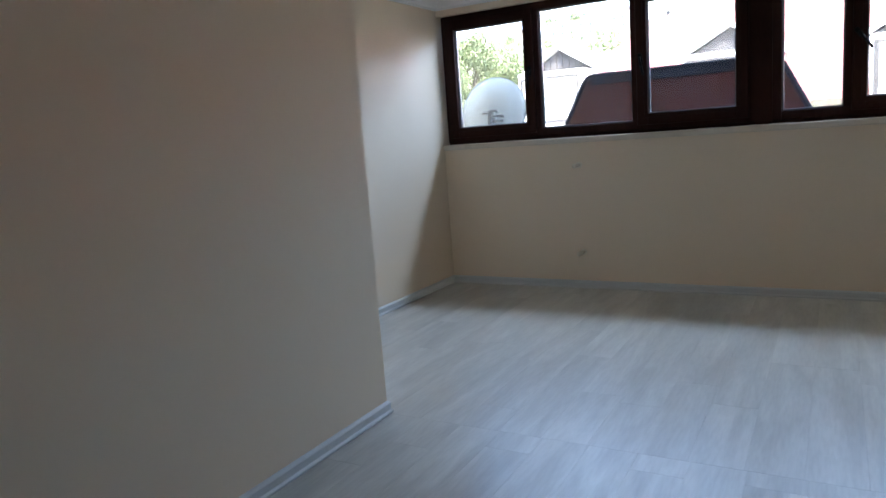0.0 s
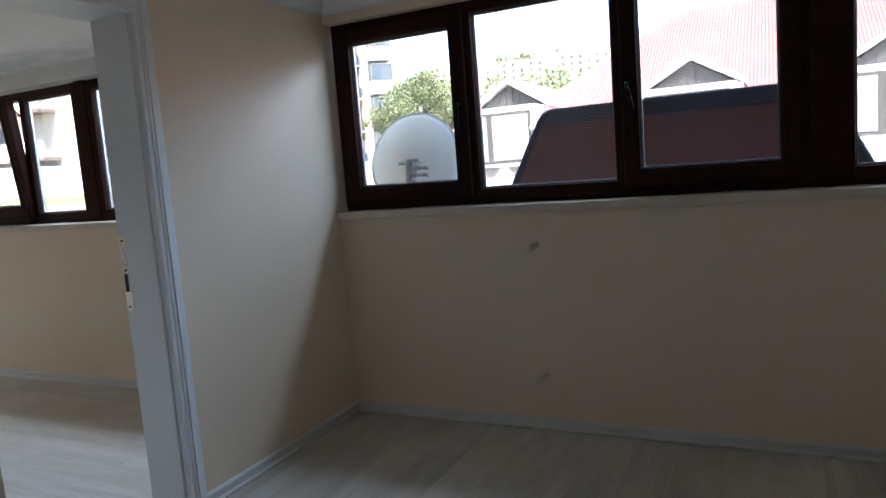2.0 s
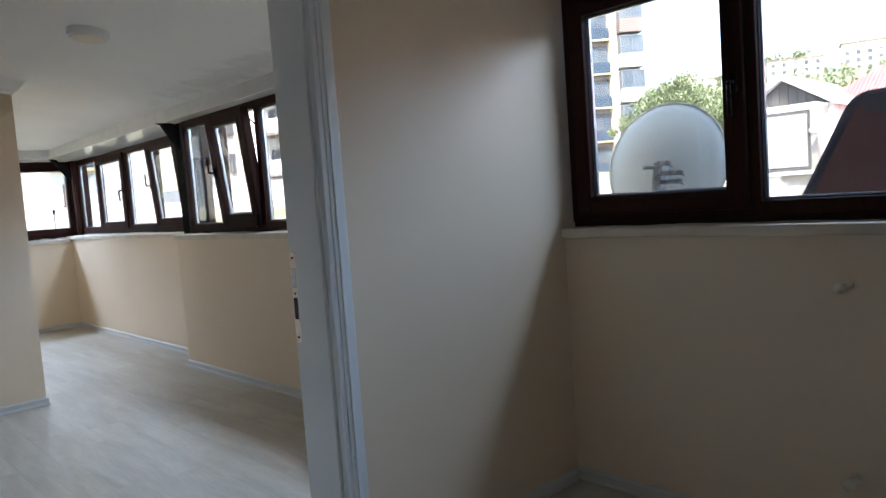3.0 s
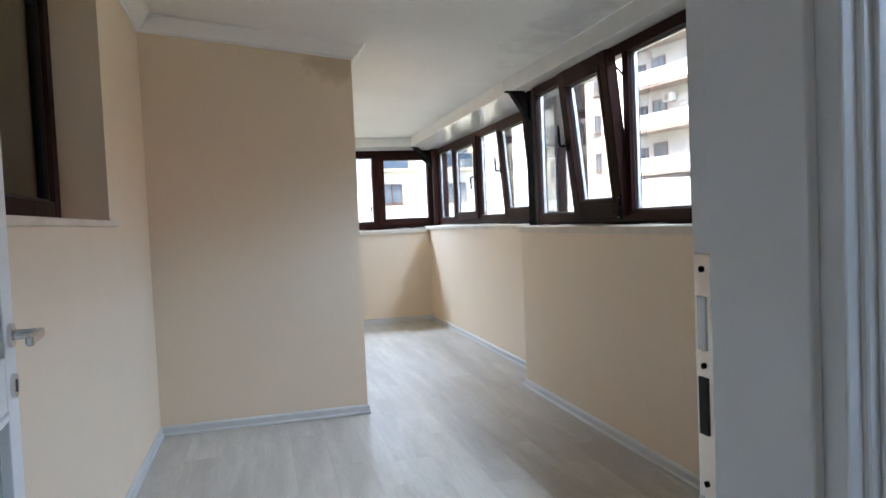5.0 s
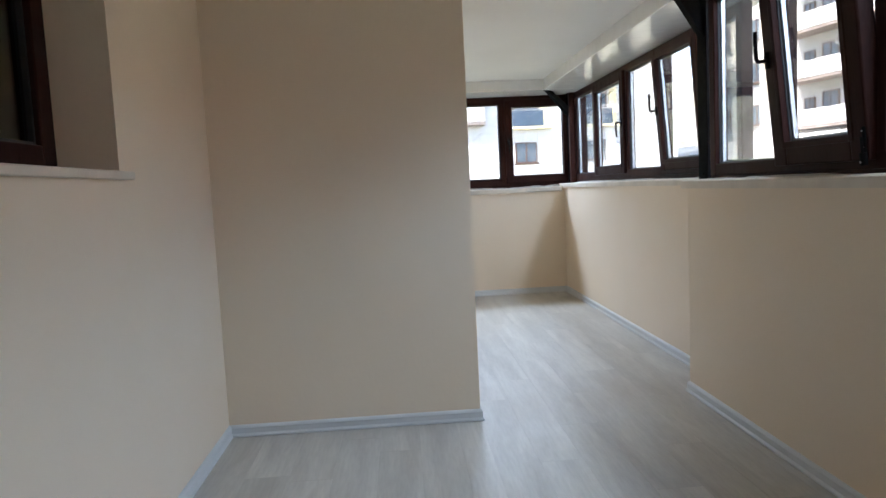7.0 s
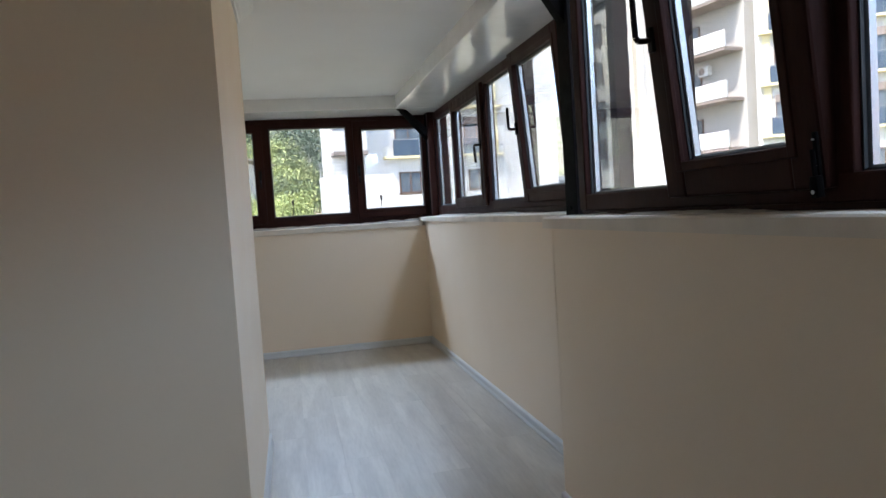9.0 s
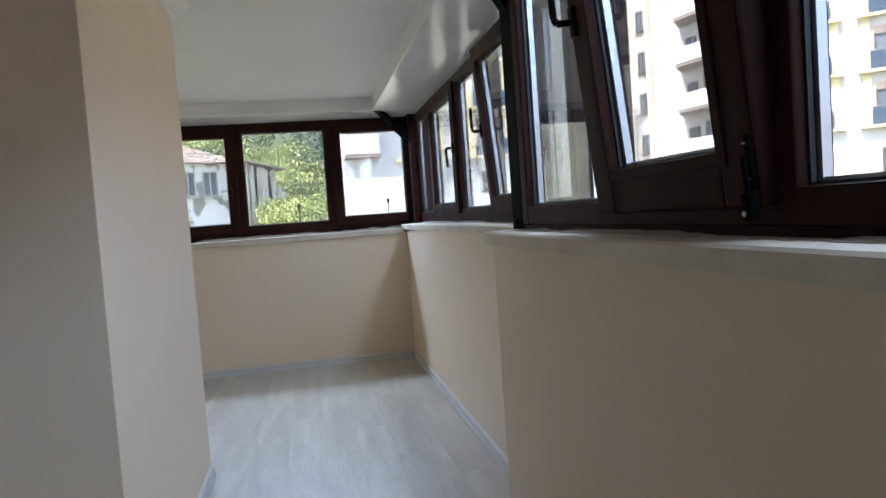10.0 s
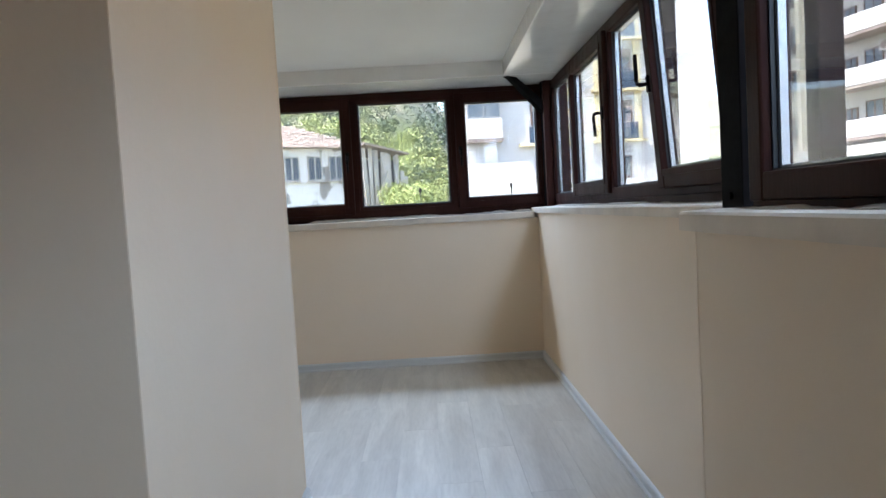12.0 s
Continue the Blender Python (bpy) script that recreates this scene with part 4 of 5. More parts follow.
def apartment(name, label, p0, p1, z0, height, depth=11.0, mat=RENDER):
    """Body of a block whose front runs from p0 to p1 with the front to the right-hand side of that way."""
    a, b = Vector((*p0, 0)), Vector((*p1, 0))
    d = b - a
    ob = thing(name, label, "apartment building", m=Matrix.Translation((a.x, a.y, z0)) @ Matrix.Rotation(math.atan2(d.y, d.x), 4, "Z"))
    bm = bmesh.new()
    box(bm, 0, d.length, 0, depth, 0, height)
    part("wall", bm, mat, ob)
    bm = bmesh.new()
    box(bm, -0.5, d.length + 0.5, -0.5, depth + 0.5, height, height + 0.35)
    part("roof", bm, BROWNBAND, ob)
    return ob, d.length


def french_bay(b, x, z, floors, step=3.05, sides=(-1, 1)):
    """A column of tall windows with blue-grey balcony panels between yellow pilasters."""
    for s in sides:
        put("pilaster", block_mesh("pilaster", 0.42, 0.16, floors * step, OCHRE), b, x + s * 1.25, -0.08, z)
    for i in range(floors):
        zz = z + i * step
        put("slab", block_mesh("slab", 3.3, 0.5, 0.16, OCHRE), b, x, -0.25, zz - 0.18)
        win = far_window(b, x, -0.03, zz + 0.02, 1.7, 2.3, BROWNFRAME, False)
        put("shutter_box", block_mesh("shutter_box", 1.7, 0.1, 0.45, BROWNBAND), win, 0, -0.1, 1.87)
        put("balcony_panel", block_mesh("balcony_panel", 2.15, 0.05, 0.95, BLUEPANEL), b, x, -0.42, zz)
        put("rail", block_mesh("rail", 2.25, 0.07, 0.06, ZINC), b, x, -0.42, zz + 0.96)


def along(p0, p1, ref, az):
    """Distance along p0..p1 at which the line meets a bearing from ref."""
    d = Vector((p1[0] - p0[0], p1[1] - p0[1]))
    b = Vector((-math.sin(radians(az)), math.cos(radians(az))))
    o = Vector((p0[0] - ref[0], p0[1] - ref[1]))
    return -o.cross(b) / d.cross(b) * d.length


# white block with angled balconies and brown slab edges
pa, pb = polar(REF_E, 67, 60), polar(REF_E, 53.6, 46)
ln = (Vector(pb) - Vector(pa)).length
short = Vector(pa).lerp(Vector(pb), 1 - 0.42 / ln)
blk, _ = apartment("apartment_building", "white apartment building with projecting balconies and brown slab edges", pa, (short.x, short.y), 0.5, 26, 11.0, SANDY)
for i in range(7):
    z = 3.2 + i * 3.02
    bm = bmesh.new()
    prism(bm, [(ln - 7.4, 0.0), (ln - 6.2, -1.5), (ln - 0.6, -1.5), (ln - 0.6, 0.0)], "z", z + 0.1, z + 0.3)
    bal = part("balcony", bm, BROWNBAND, blk)
    bm = bmesh.new()
    prism(bm, [(ln - 7.42, 0.0), (ln - 6.22, -1.55), (ln - 0.55, -1.55), (ln - 0.55, -1.43), (ln - 6.14, -1.43), (ln - 7.25, 0.0)], "z", z + 0.302, z + 1.3)
    part("parapet", bm, RENDER, bal)
    far_window(blk, ln - 4.6, -0.03, z + 0.35, 1.3, 2.1)
    far_window(blk, ln - 6.3, -0.03, z + 0.9, 0.9, 1.3)
    for xx in (1.2, 4.0, 7.4):
        far_window(blk, xx, -0.03, z + 0.9, 1.0, 1.45)
put("downpipe_shaft", block_mesh("downpipe_shaft", 0.9, 0.5, 24, BEIGE), blk, 5.7, -0.25, 0.0)
put("rib", block_mesh("rib", 0.5, 0.35, 24, RENDER), blk, ln - 9.4, -0.17, 0.0)
put("rib", block_mesh("rib", 0.35, 0.35, 24, BEIGE), blk, ln - 10.4, -0.17, 0.0)
bm = bmesh.new()
box(bm, -2, ln - 0.5, -3.4, -0.004, -1.6, 2.9)
part("podium", bm, RENDER, blk)
ac = thing("air_conditioner", "white outdoor air conditioning unit on a balcony wall", "air conditioner", m=blk.matrix_world @ pose(ln - 3.4, -0.3, 8.3))
bm = bmesh.new()
box(bm, -0.45, 0.45, -0.18, 0.18, 0, 0.62, 0.03)
part("casing", bm, RENDER, ac)
bm = bmesh.new()
rod(bm, (-0.1, -0.185, 0.31), (-0.1, -0.2, 0.31), 0.25, 24)
part("fan_grille", bm, BROWNBAND, ac)

# yellow and white block with french balconies
pa, pb = polar(REF_E, 53.3, 45.9), polar(REF_E, 33.4, 47.7)
blk, ln = apartment("apartment_building", "white apartment building with yellow pilasters and blue-grey balcony panels", pa, pb, 0.5, 20)
for az in (51.0, 46.0, 41.0, 35.9):
    x = along(pa, pb, REF_E, az)
    french_bay(blk, x, 4.0, 5)
    far_window(blk, x, -0.03, 1.4, 1.3, 1.3)

# a second one, square to the end window
pa, pb = polar(EYE_E, 86.9, 42), polar(REF_E, 68.5, 47)
blk, ln = apartment("apartment_building", "white apartment building with yellow bands above a white yard wall", pa, pb, 0.9, 19, 3.5)
for x in (4.9, 9.5):
    french_bay(blk, x, 3.9, 4, sides=(1,) if x < 6 else (-1, 1))
    far_window(blk, x, -0.03, 1.6, 1.4, 1.3)
for i in range(5):
    z = 4.0 + i * 3.05
    put("ledge", block_mesh("ledge", 2.1, 0.9, 0.22, BROWNBAND), blk, 1.1, -0.45, z + 0.03)
    bm = bmesh.new()
    box(bm, 0.05, 2.1, -0.92, 0, z + 0.25, z + 1.42)
    box(bm, 0.05, 2.1, -0.86, 0, z + 2.7, z + 2.76)
    part("balcony", bm, RENDER, blk)
    far_window(blk, 1.05, -0.84, z + 1.44, 1.95, 1.24, ZINC, False)

# blocks seen past the dish and on the hill
EYE_A = (-0.45, 2.77)


pa, pb = polar(EYE_A, 40, 63.5), polar(EYE_A, 29.35, 66)
blk, ln = apartment("apartment_building", "white apartment building with blue-grey balconies and glazed bays", pa, pb, 1.0, 32)
xc, xb = along(pa, pb, EYE_A, 32.45), along(pa, pb, EYE_A, 30.15)
for i in range(9):
    z = 2.3 + i * 3.0 - 1.0
    far_window(blk, xc, -0.03, z + 1.05, 1.5, 1.5)
    put("shutter_box", block_mesh("shutter_box", 1.5, 0.1, 0.4, BROWNBAND), blk, xc, -0.08, z + 2.56)
    put("balcony_panel", block_mesh("balcony_panel", 1.75, 0.06, 0.95, BLUEPANEL), blk, xc, -0.5, z + 0.1)
    put("slab", block_mesh("slab", 1.95, 0.62, 0.12, OCHRE), blk, xc, -0.31, z - 0.03)
    low_wall = BROWNBAND if i == 4 else RENDER
    zb = 2.55 + i * 3.06 - 1.0
    put("bay", block_mesh("bay", 2.1, 1.1, 1.22, low_wall), blk, xb, -0.55, zb)
    far_window(blk, xb, -1.06, zb + 1.24, 2.05, 1.5, ZINC, False, 0.05)
    put("bay_side", block_mesh("bay_side", 2.02, 1.0, 1.56, FARGLASS), blk, xb, -0.52, zb + 1.23)
put("pilaster", block_mesh("pilaster", 0.25, 0.2, 30, OCHRE), blk, xc + 0.98, -0.1, 0)
put("pilaster", block_mesh("pilaster", 0.3, 0.2, 30, BEIGE), blk, xc - 1.05, -0.1, 0)
# blocks far up the hillside
for az, d, w, h, zo in ((18.5, 300, 19, 8.2, 36.0), (13.2, 290, 24, 10, 35.5), (9.6, 285, 14, 9, 36), (25.9, 330, 8, 6, 41), (24.2, 345, 7, 5, 42), (21.8, 350, 9, 6, 43)):
    x, y = polar(EYE_A, az, d)
    t = radians(az + 6)
    blk, ln = apartment("apartment_building", "distant pale apartment building on the hillside", (x - w / 2 * math.cos(t), y - w / 2 * math.sin(t)),
                        (x + w / 2 * math.cos(t), y + w / 2 * math.sin(t)), zo - 8, h + 8, 9, BEIGE)
    n = max(3, int(w / 3.2))
    for i in range(int(h / 2.7)):
        for k in range(n):
            far_window(blk, w * (k + 0.5) / n, -0.03, 8.4 + i * 2.7, 1.5, 1.5, BROWNFRAME)
        put("balcony", block_mesh("balcony", 3.4, 0.8, 0.9, BEIGE), blk, w / 2, -0.4, 8 + i * 2.7)
x, y = polar(EYE_A, 13.4, 291)
sign = thing("roof_sign", "grey roof sign of separate letters on the hillside building", "sign", m=Matrix.Translation((x, y, 45.9)) @ Matrix.Rotation(radians(19), 4, "Z"))
for k in range(9):
    if k != 5:
        put("letter", block_mesh("letter", 0.75, 0.15, 1.6, ZINC), sign, -5.2 + k * 1.25, 0, 0)
put("rail", block_mesh("rail", 11.5, 0.12, 0.12, ZINC), sign, -0.2, 0.2, 0.3)

# ---- outside: red roofed house with dormers ----
house = thing("house", "long house with a red corrugated roof and boarded dormers", "house", m=Matrix.Translation((0, 19.0, 0)))
bm = bmesh.new()
box(bm, -7.6, 14, 0.3, 9, -1.5, 1.5)
part("wall", bm, LIME, house)
bm = bmesh.new()
rx0, rx1 = -7.9, 14.0
nw = 250
for k in range(nw):
    xa = rx0 + (rx1 - rx0) * k / nw
    xb = rx0 + (rx1 - rx0) * (k + 1) / nw
    xm = (xa + xb) / 2
    def hip(x):
        return max(0.0, min(1.0, (x - rx0) / 5.3))
    q = [bm.verts.new((x, -0.35 + 6.8 * hip(x) * s, 1.55 + 4.1 * hip(x) * s + dz)) for x, dz in ((xa, 0.0), (xm, 0.03), (xb, 0.0)) for s in (0, 1)]
    bm.faces.new((q[0], q[2], q[3], q[1]))
    bm.faces.new((q[2], q[4], q[5], q[3]))
bmesh.ops.remove_doubles(bm, verts=bm.verts[:], dist=0.0005)
bmesh.ops.recalc_face_normals(bm, faces=bm.faces[:])
part("roof", bm, REDROOF, house, "faded red corrugated metal roof")
bm = bmesh.new()
box(bm, -7.8, 14, -0.6, -0.2, 1.45, 1.62)
part("gutter", bm, REDROOF, house, "red metal gutter")
bm = bmesh.new()
box(bm, 0.9, 2.7, 6.0, 7.4, 4.6, 6.1)
part("chimney", bm, REDROOF, house)


def dormer(x, wide=1.0):
    """Dormer with a pale fascia, dark boarded gable and a window below."""
    ob = new("dormer", block_mesh("dormer", 1.75, 3.4, 1.85, LIME))
    ob.parent = house
    ob.location = (x, 0.9, 0.85)
    ob.scale = (wide, 1.0, 1.03)
    bm = bmesh.new()
    prism(bm, [(-0.84, 2.72), (0.84, 2.72), (0.0, 3.3)], "y", -0.83, 2.6)
    part("gable", bm, DARKWOOD, ob, "dark boarded gable").location = (0, 0, -0.85)
    for s in (-1, 1):
        bm = bmesh.new()
        prism(bm, [(0.0, 3.31), (0.0, 3.44), (s * 1.02, 2.8), (s * 1.02, 2.67)], "y", -1.05, 2.7)
        part("fascia", bm, FASCIA, ob, "pale fascia board").location = (0, 0, -0.85)
    bm = bmesh.new()
    box(bm, -0.97, 0.97, -0.95, -0.72, 2.5, 2.72)
    part("beam", bm, FASCIA, ob).location = (0, 0, -0.85)
    for i in range(9):
        h = 0.54 * (1 - abs(i - 4) / 4.6)
        if h > 0.05:
            put("board", block_mesh("board", 0.155, 0.03, round(h, 2), DARKWOOD), ob, -0.7 + i * 0.175, -0.845, 1.88)
    win = new("dormer_window", block_mesh("dormer_window", 1.58, 0.04, 1.2, DARKWOOD))
    win.parent = ob
    win.location = (-0.03, -1.715, 0.52)
    put("pane", block_mesh("pane_small", 0.4, 0.05, 1.04, CURTAIN), win, -0.5, -0.01, 0.08)
    put("pane", block_mesh("pane_wide", 0.88, 0.05, 1.04, CURTAIN), win, 0.29, -0.01, 0.08)
    put("sill", block_mesh("dormer_sill", 1.8, 0.14, 0.07, FASCIA), win, 0.0, -0.05, -0.08)
    return ob


for x, wide in ((-6.15, 1.04), (-1.76, 1.13), (2.1, 1.08)):
    dormer(x, wide)

cctv = thing("security_camera", "small white security camera on the dormer wall", "camera", m=Matrix.Translation((-5.16, 18.18, 2.16)) @ Matrix.Rotation(radians(-35), 4, "Z"))
bm = bmesh.new()
rod(bm, (0, 0.02, 0.06), (0, -0.1, 0.0), 0.025, 10)
part("bracket", bm, FASCIA, cctv)
bm = bmesh.new()
rod(bm, (-0.14, -0.12, 0.02), (0.14, -0.12, -0.03), 0.055, 14)
part("body", bm, RENDER, cctv)

# ---- outside: old house below the bank ----
ox, oy = polar(REF_E, 106, 36)
px, py = polar(REF_E, 96.3, 38.2)
ang = math.atan2(py - oy, px - ox)
old = thing("old_house", "derelict whitewashed house with a clay tile roof and peeling plaster", "house", m=Matrix.Translation((ox, oy, 0)) @ Matrix.Rotation(ang, 4, "Z"))
L = math.hypot(px - ox, py - oy)
bm = bmesh.new()
box(bm, 0, L, 0, 6, 0.6, 4.7)
part("wall", bm, LIME, old)
for az in (104.5, 102.7, 100.95, 99.15, 97.5):
    far_window(old, along((ox, oy), (px, py), (-4.357, 4.796), az), -0.02, 3.02, 0.78, 1.25, GREYWOOD, True, 0.06)
bm = bmesh.new()
rise, ov = 1.45, 0.45
nt_rows, nt_cols = 15, 46
for r in range(nt_rows):
    f0, f1 = r / nt_rows, (r + 1) / nt_rows
    for c in range(nt_cols):
        u = (c + 0.5) / nt_cols
        xa = -ov + (L + 2 * ov) * u
        inset = 2.6 * f0
        if xa < -ov + inset or xa > L + ov - inset:
            continue
        z0, z1 = 4.7 + rise * f0, 4.7 + rise * f1
        y0, y1 = -ov + 3.4 * f0, -ov + 3.4 * f1
        w = (L + 2 * ov) / nt_cols * 0.46
        j = noise.noise((c * 3.1, r * 1.7, 0)) * 0.09
        vs = [bm.verts.new(p) for p in ((xa - w, y0 - 0.08, z0 + j), (xa, y0 - 0.08, z0 + 0.055 + j), (xa + w, y0 - 0.08, z0 + j), (xa - w, y1, z1 + j), (xa, y1, z1 + 0.055 + j), (xa + w, y1, z1 + j))]
        bm.faces.new((vs[0], vs[1], vs[4], vs[3]))
        bm.faces.new((vs[1], vs[2], vs[5], vs[4]))
        bm.faces.new((vs[0], vs[2], vs[1]))
tiles = part("roof_tile", bm, TILE, old, "uneven clay roof tiles")
tiles["kind"] = "stuff"
bm = bmesh.new()
base = [bm.verts.new(p) for p in ((-ov, -ov, 4.68), (L + ov, -ov, 4.68), (L + ov, 6 + ov, 4.68), (-ov, 6 + ov, 4.68), (2.4, 3, 6.08), (L - 2.4, 3, 6.08))]
for f in ((0, 1, 5, 4), (1, 2, 5), (2, 3, 4, 5), (3, 0, 4), (3, 2, 1, 0)):
    bm.faces.new([base[i] for i in f])
part("roof", bm, TILE, old)
shed = thing("shed", "leaning shed of weathered grey boards with a tiled roof", "shed", m=old.matrix_world @ pose(L + 0.15, -1.1, 0, 0, 0, 14))
rs = random.Random(3)
for i in range(13):
    top = 4.62 - 0.045 * i - 0.9 if i < 10 else (2.5, 2.2, 1.7)[i - 10]
    me = block_mesh("board", rs.choice((0.25, 0.29, 0.23)), 0.05, round(top, 1), GREYWOOD)
    b = put("board", me, shed, 0.1 + i * 0.24, rs.uniform(-0.06, 0.06), 0.9)
    b.rotation_euler = (0, radians(rs.uniform(-3.5, 3.5)), 0)
bm = bmesh.new()
box(bm, 0.0, 2.3, 0.1, 2.6, 0.9, 4.0)
part("body", bm, DARKWOOD, shed)
bm = bmesh.new()
prism(bm, [(-0.3, 4.72), (2.75, 4.24), (2.75, 4.34), (-0.3, 4.84)], "y", -0.45, 2.6)
part("roof", bm, TILE, shed)
for i in range(6):
    me = block_mesh("plank", (1.3, 0.9)[i % 2], 0.06, 0.14, GREYWOOD)
    b = put("plank", me, shed, 1.1 + i * 0.42, -0.3 - 0.05 * i, 2.7 - 0.24 * i)
    b.rotation_euler = (0, radians((-62, 18, 70, -35, 40, 10)[i]), 0)

# ---- outside: yard wall, fence, lamps ----
wx, wy = polar(EYE_E, 88.0, 36.6)
vx, vy = polar(REF_E, 66, 40)
run = math.hypot(vx - wx, vy - wy)
high = along((wx, wy), (vx, vy), EYE_E, 81.9)
yard = structure("yard_wall", [(0, high, 0, 0.3, 0.0, 2.3), (high, run, 0.004, 0.296, 0.0, 1.1)], RENDER, "white rendered yard wall", "wall")
yard.matrix_world = Matrix.Translation((wx, wy, 1.1)) @ Matrix.Rotation(math.atan2(vy - wy, vx - wx), 4, "Z")
fence = thing("fence", "thin grey metal railing on the yard wall", "fence", m=yard.matrix_world @ pose(0, 0.15, 2.3))
for i in range(4):
    put("rail", block_mesh("rail", 1.25, 0.035, 0.035, BRACKET), fence, 0.66, 0, 0.12 + 0.2 * i)
for i in range(4):
    put("post", block_mesh("post", 0.05, 0.05, 0.76, BRACKET), fence, 0.06 + i * 0.4, 0, 0)


def street_lamp(x, y):
    ob = thing("street_lamp", "small black lantern on a post in the yard", "street lamp", group="yard lamps", m=Matrix.Translation((x, y, 0)))
    z = ground_z(x, y)
    bm = bmesh.new()
    rod(bm, (0, 0, z - 0.3), (0, 0, 1.7), 0.014, 8)
    part("pole", bm, STEEL, ob)
    bm = bmesh.new()
    rod(bm, (0, 0, 1.69), (0, 0, 1.79), 0.026, 6, 0.042)
    rod(bm, (0, 0, 1.79), (0, 0, 1.86), 0.055, 6, 0.01)
    part("lantern", bm, STEEL, ob)
    return ob


for az in (84.2, 91.4, 78.5):
    street_lamp(*polar(REF_E, az, 21))


# ---- outside: leaves ----
def leaves(bm, centre, radius, count, size, rnd, flat=0.8):
    for _ in range(count):
        v = Vector((rnd.gauss(0, 1), rnd.gauss(0, 1), rnd.gauss(0, 1))).normalized() * radius * rnd.random() ** 0.45
        v.z *= flat
        c = Vector(centre) + v
        q = Euler((rnd.uniform(-1.2, 1.2), rnd.uniform(-1.2, 1.2), rnd.uniform(0, 6.3))).to_matrix()
        s = size * rnd.uniform(0.6, 1.4)
        pts = [bm.verts.new(c + q @ Vector(p)) for p in ((-s * 0.5, 0, 0), (0, -s * 0.32, s * 0.08), (s * 0.6, 0, 0), (0, s * 0.32, s * 0.08))]
        bm.faces.new(pts)


def foliage(name, label, category, clumps, per, size, mat, rnd, kind="stuff"):
    bm = bmesh.new()
    for c, r in clumps:
        leaves(bm, c, r, per, size, rnd)
    ob = part(name, bm, mat)
    return tagged(ob, label, category, kind=kind)


rnd = random.Random(11)
dark, mid, pale = [], [], []
for _ in range(260):
    az, d = rnd.uniform(86.5, 107), rnd.uniform(43.5, 66)
    if 90.9 < az < 92.6 and d > 50 and rnd.random() < 0.8:
        continue
    x, y = polar(REF_E, az, d)
    # noise sorts the bushes into painted-shade, middle and painted-sun greens
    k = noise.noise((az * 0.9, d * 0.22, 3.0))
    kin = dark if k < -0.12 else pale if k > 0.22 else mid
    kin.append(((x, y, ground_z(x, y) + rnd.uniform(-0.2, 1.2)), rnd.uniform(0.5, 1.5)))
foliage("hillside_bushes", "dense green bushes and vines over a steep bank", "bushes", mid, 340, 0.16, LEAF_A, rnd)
foliage("shaded_bushes", "dark green bushes on the bank, shade put into their colour", "bushes", dark, 300, 0.17, LEAF_C, rnd)
foliage("pale_bushes", "pale yellow-green bushes on the bank, sunlight put into their colour", "bushes", pale, 300, 0.18, LEAF_D, rnd)
bm = bmesh.new()
for _ in range(2600):
    x, y = polar(REF_E, rnd.uniform(89.0, 95.0), rnd.uniform(40, 56))
    z, h, w, a = ground_z(x, y), rnd.uniform(0.5, 1.5), rnd.uniform(0.02, 0.05), rnd.uniform(0, 6.3)
    lx, ly = rnd.gauss(0, 0.18), rnd.gauss(0, 0.18)
    q = [bm.verts.new(p) for p in ((x - w * math.cos(a), y - w * math.sin(a), z), (x + w * math.cos(a), y + w * math.sin(a), z), (x + lx, y + ly, z + h))]
    bm.faces.new(q)
tagged(part("tall_grass", bm, LEAF_D), "tall dry grass and reeds on the bank", "grass", kind="stuff")
clumps = []
for _ in range(90):
    az, d = rnd.uniform(86.5, 108), rnd.uniform(60, 84)
    x, y = polar(REF_E, az, d)
    clumps.append(((x, y, ground_z(x, y) + rnd.uniform(1.0, 4.0)), rnd.uniform(1.6, 3.2)))
foliage("hillside_trees", "dark green trees at the top of the bank, shade put into their colour", "trees", clumps, 200, 0.27, LEAF_C, rnd)
clumps = []
for _ in range(70):
    az, d = rnd.uniform(89.6, 93.6), rnd.uniform(31, 38)
    x, y = polar(REF_E, az, d)
    clumps.append(((x, y, ground_z(x, y) + rnd.uniform(0.0, 1.25)), rnd.uniform(0.45, 0.85)))
foliage("front_bushes", "pale green bushes beside the shed, sunlight put into their colour", "bushes", clumps, 260, 0.11, LEAF_D, rnd)
clumps = []
for _ in range(230):
    az, d = rnd.uniform(-2, 40), rnd.uniform(150, 420)
    x, y = polar(REF_A, az, d)
    clumps.append(((x, y, ground_z(x, y) + rnd.uniform(0, 3)), rnd.uniform(2.5, 5)))
for _ in range(30):
    x, y = polar(EYE_A, rnd.uniform(17.0, 20.4), rnd.uniform(330, 345))
    clumps.append(((x, y, 46 + 7 * rnd.random() ** 1.5), rnd.uniform(1.5, 3.0)))
foliage("far_wood", "green trees on the far hillside, haze put into their colour", "woods", clumps, 60, 1.1, LEAF_B, rnd)


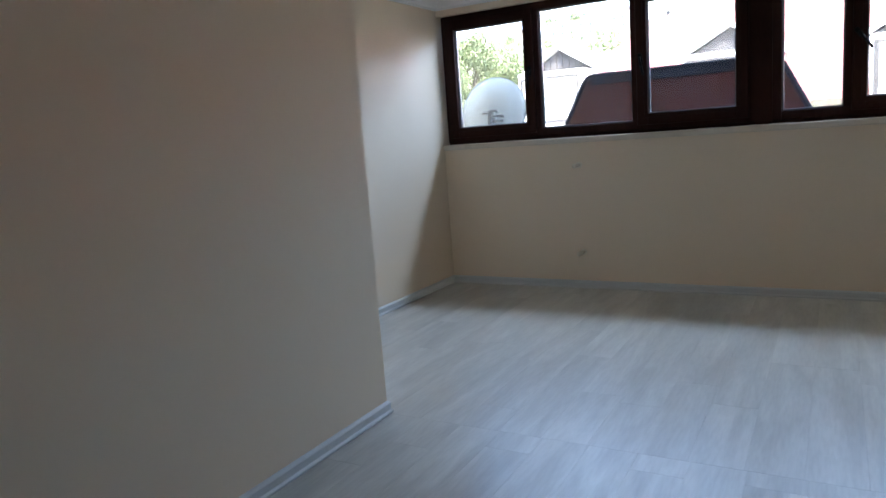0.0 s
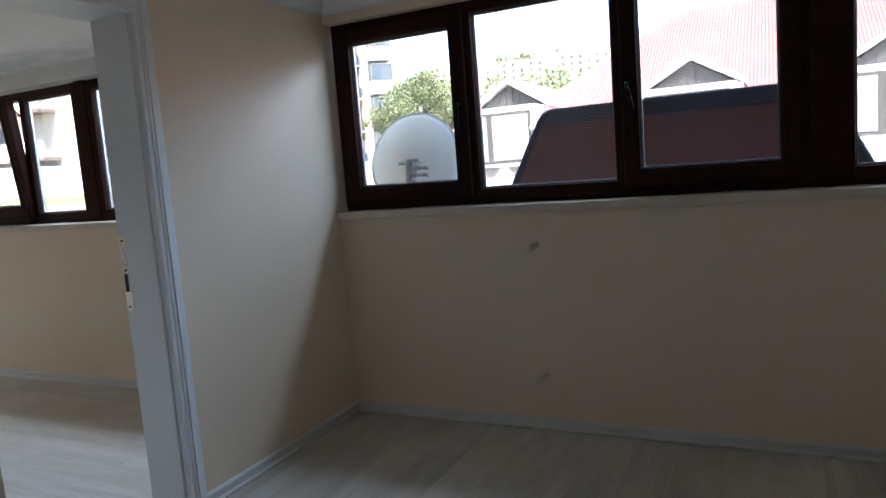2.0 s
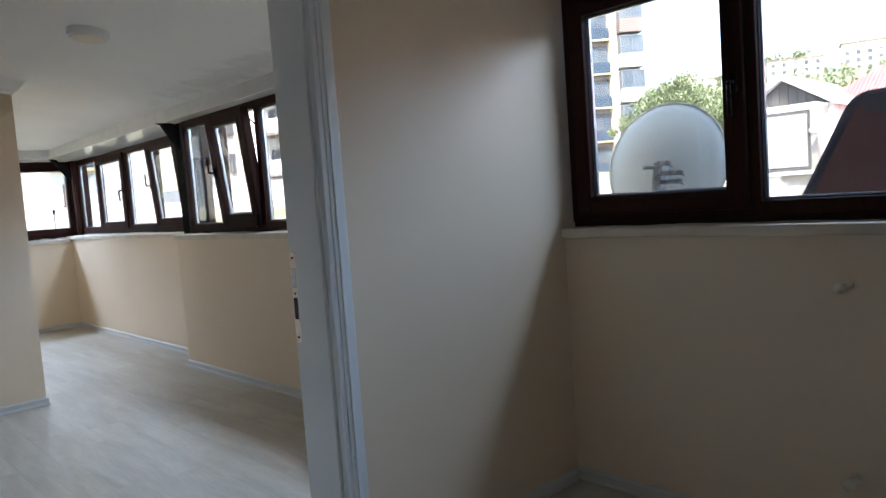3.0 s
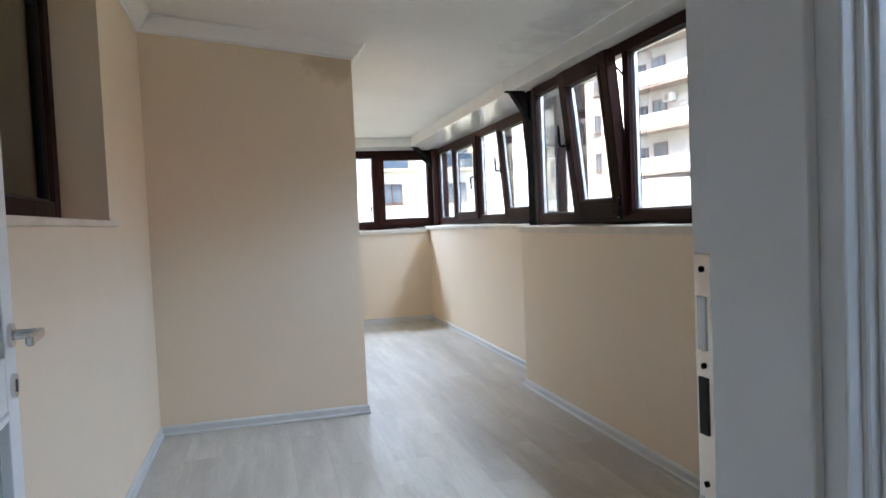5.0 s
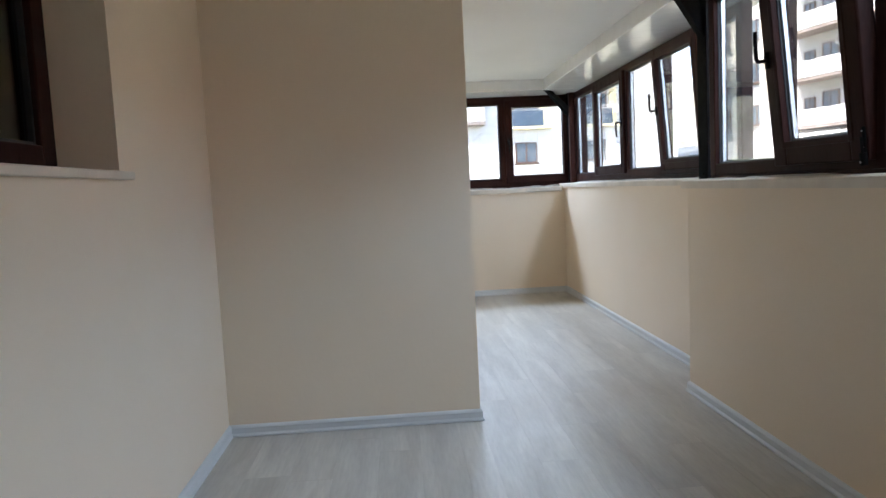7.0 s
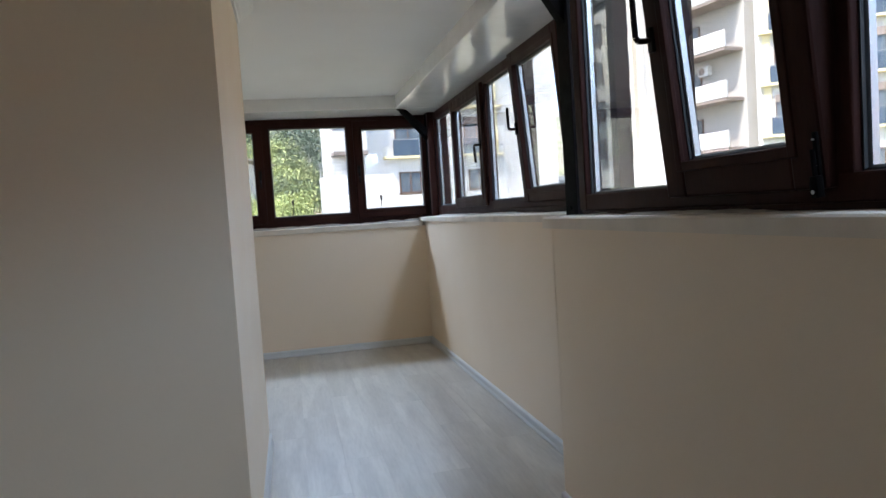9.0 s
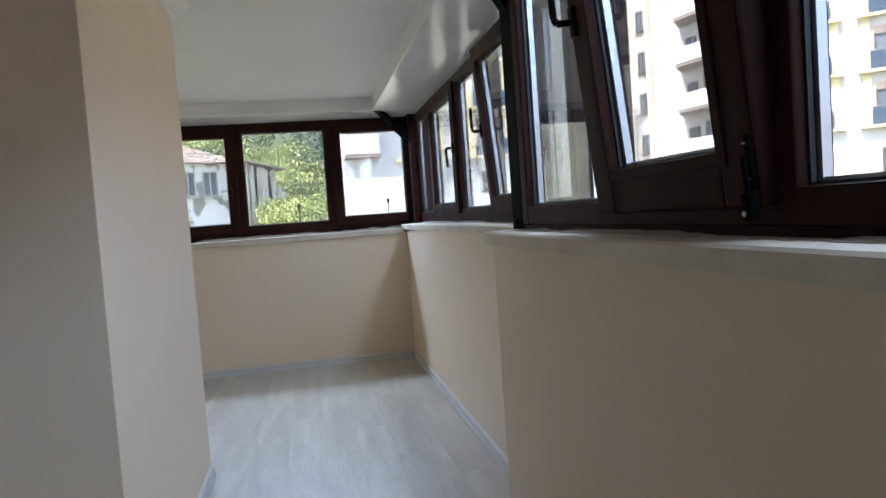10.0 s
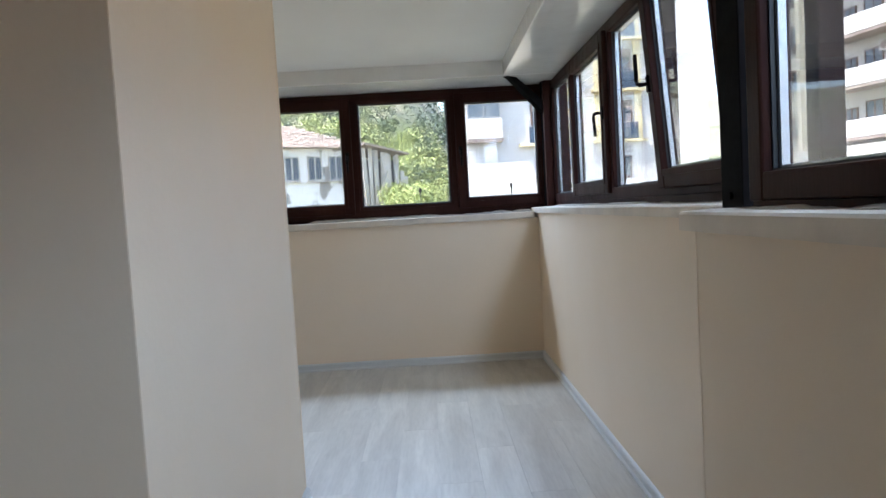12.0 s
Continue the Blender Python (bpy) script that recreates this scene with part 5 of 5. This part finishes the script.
def tree(x, y, height, spread, seed):
    rt = random.Random(seed)
    z = ground_z(x, y)
    ob = thing("tree", "broad leafy green tree in front of the houses", "tree", m=Matrix.Translation((x, y, z)))
    bm = bmesh.new()
    rod(bm, (0, 0, -0.3), (0.1, 0, height * 0.45), 0.24, 10, 0.15)
    tips = []
    for k in range(9):
        a = k * 2.4
        e = Vector((math.cos(a) * spread * 0.65, math.sin(a) * spread * 0.65, height * rt.uniform(0.55, 0.9)))
        rod(bm, (0.1, 0, height * rt.uniform(0.3, 0.45)), e, 0.1, 7, 0.03)
        tips.append(e)
    part("trunk", bm, BARK, ob)
    bm = bmesh.new()
    for e in tips:
        for _ in range(7):
            c = e + Vector((rt.gauss(0, 1), rt.gauss(0, 1), rt.gauss(0, 0.7))) * spread * 0.28
            leaves(bm, c, rt.uniform(0.4, 1.0), 190, 0.15, rt)
    part("crown", bm, LEAF_B, ob)
    return ob


for az, d, h, sp, sd in ((27.3, 52, 7.3, 2.4, 1), (25.2, 60, 5.3, 2.4, 2), (29.6, 50, 4.6, 1.8, 3), (23.4, 66, 4.6, 2.2, 4)):
    tree(*polar(REF_A, az, d), h, sp, sd)


# ---- laminate planks, one object each ----
def lay(x0, x1, y0, y1, along, mat, rng, width=0.193, length=1.29):
    """Boards over a rectangle, with shared meshes for equal lengths."""
    cache = {}
    u0, u1, v0, v1 = (x0, x1, y0, y1) if along == "x" else (y0, y1, x0, x1)
    v = v0
    while v < v1 - 0.01:
        w = min(width, v1 - v)
        u = u0 - rng.random() * length
        while u < u1 - 0.005:
            a, b = max(u, u0), min(u + length, u1)
            if b - a > 0.01:
                key = (round(b - a, 3), round(w, 3))
                if key not in cache:
                    bm = bmesh.new()
                    l, ww = b - a - 0.0004, w - 0.0004
                    e, h = 0.0004, -0.011
                    lo = [(0.0, 0.0), (l, 0.0), (l, ww), (0.0, ww)]
                    up = [(e, e), (l - e, e), (l - e, ww - e), (e, ww - e)]
                    def at(p, z):
                        return (p[0], p[1], z) if along == "x" else (p[1], p[0], z)
                    rings = [[bm.verts.new(at(p, z)) for p in r] for r, z in ((lo, h), (lo, -0.0003), (up, 0.0))]
                    for r, q in zip(rings, rings[1:]):
                        for i in range(4):
                            bm.faces.new((r[i], r[(i + 1) % 4], q[(i + 1) % 4], q[i]))
                    bm.faces.new(rings[2])
                    bmesh.ops.recalc_face_normals(bm, faces=bm.faces[:])
                    if along == "y":
                        bmesh.ops.reverse_faces(bm, faces=[f for f in bm.faces if len(f.verts) == 4 and f.normal.z < -0.9])
                    cache[key] = mesh_of("plank", bm, mat)
                ob = new("plank", cache[key])
                ob.location = (a, v, 0) if along == "x" else (v, a, 0)
                ob.parent = FLOOR
            u += length
        v += width


FLOOR = bpy.data.objects["floor"]
rng = random.Random(7)
lay(-1.258, 2.4, -2.5, 2.72, "y", LAMINATE_Y, rng)
lay(BX + 0.12, 2.4, 2.72, WY, "y", LAMINATE_Y, rng)
lay(PX1, BX + 0.12, LY, PY, "x", LAMINATE_X, rng)
lay(ENDX, BX + 0.12, PY, WY, "x", LAMINATE_X, rng)
lay(ENDX, STEPX, WY, EY, "x", LAMINATE_X, rng)
lay(ENDX, PX0, 1.2, PY, "x", LAMINATE_X, rng)
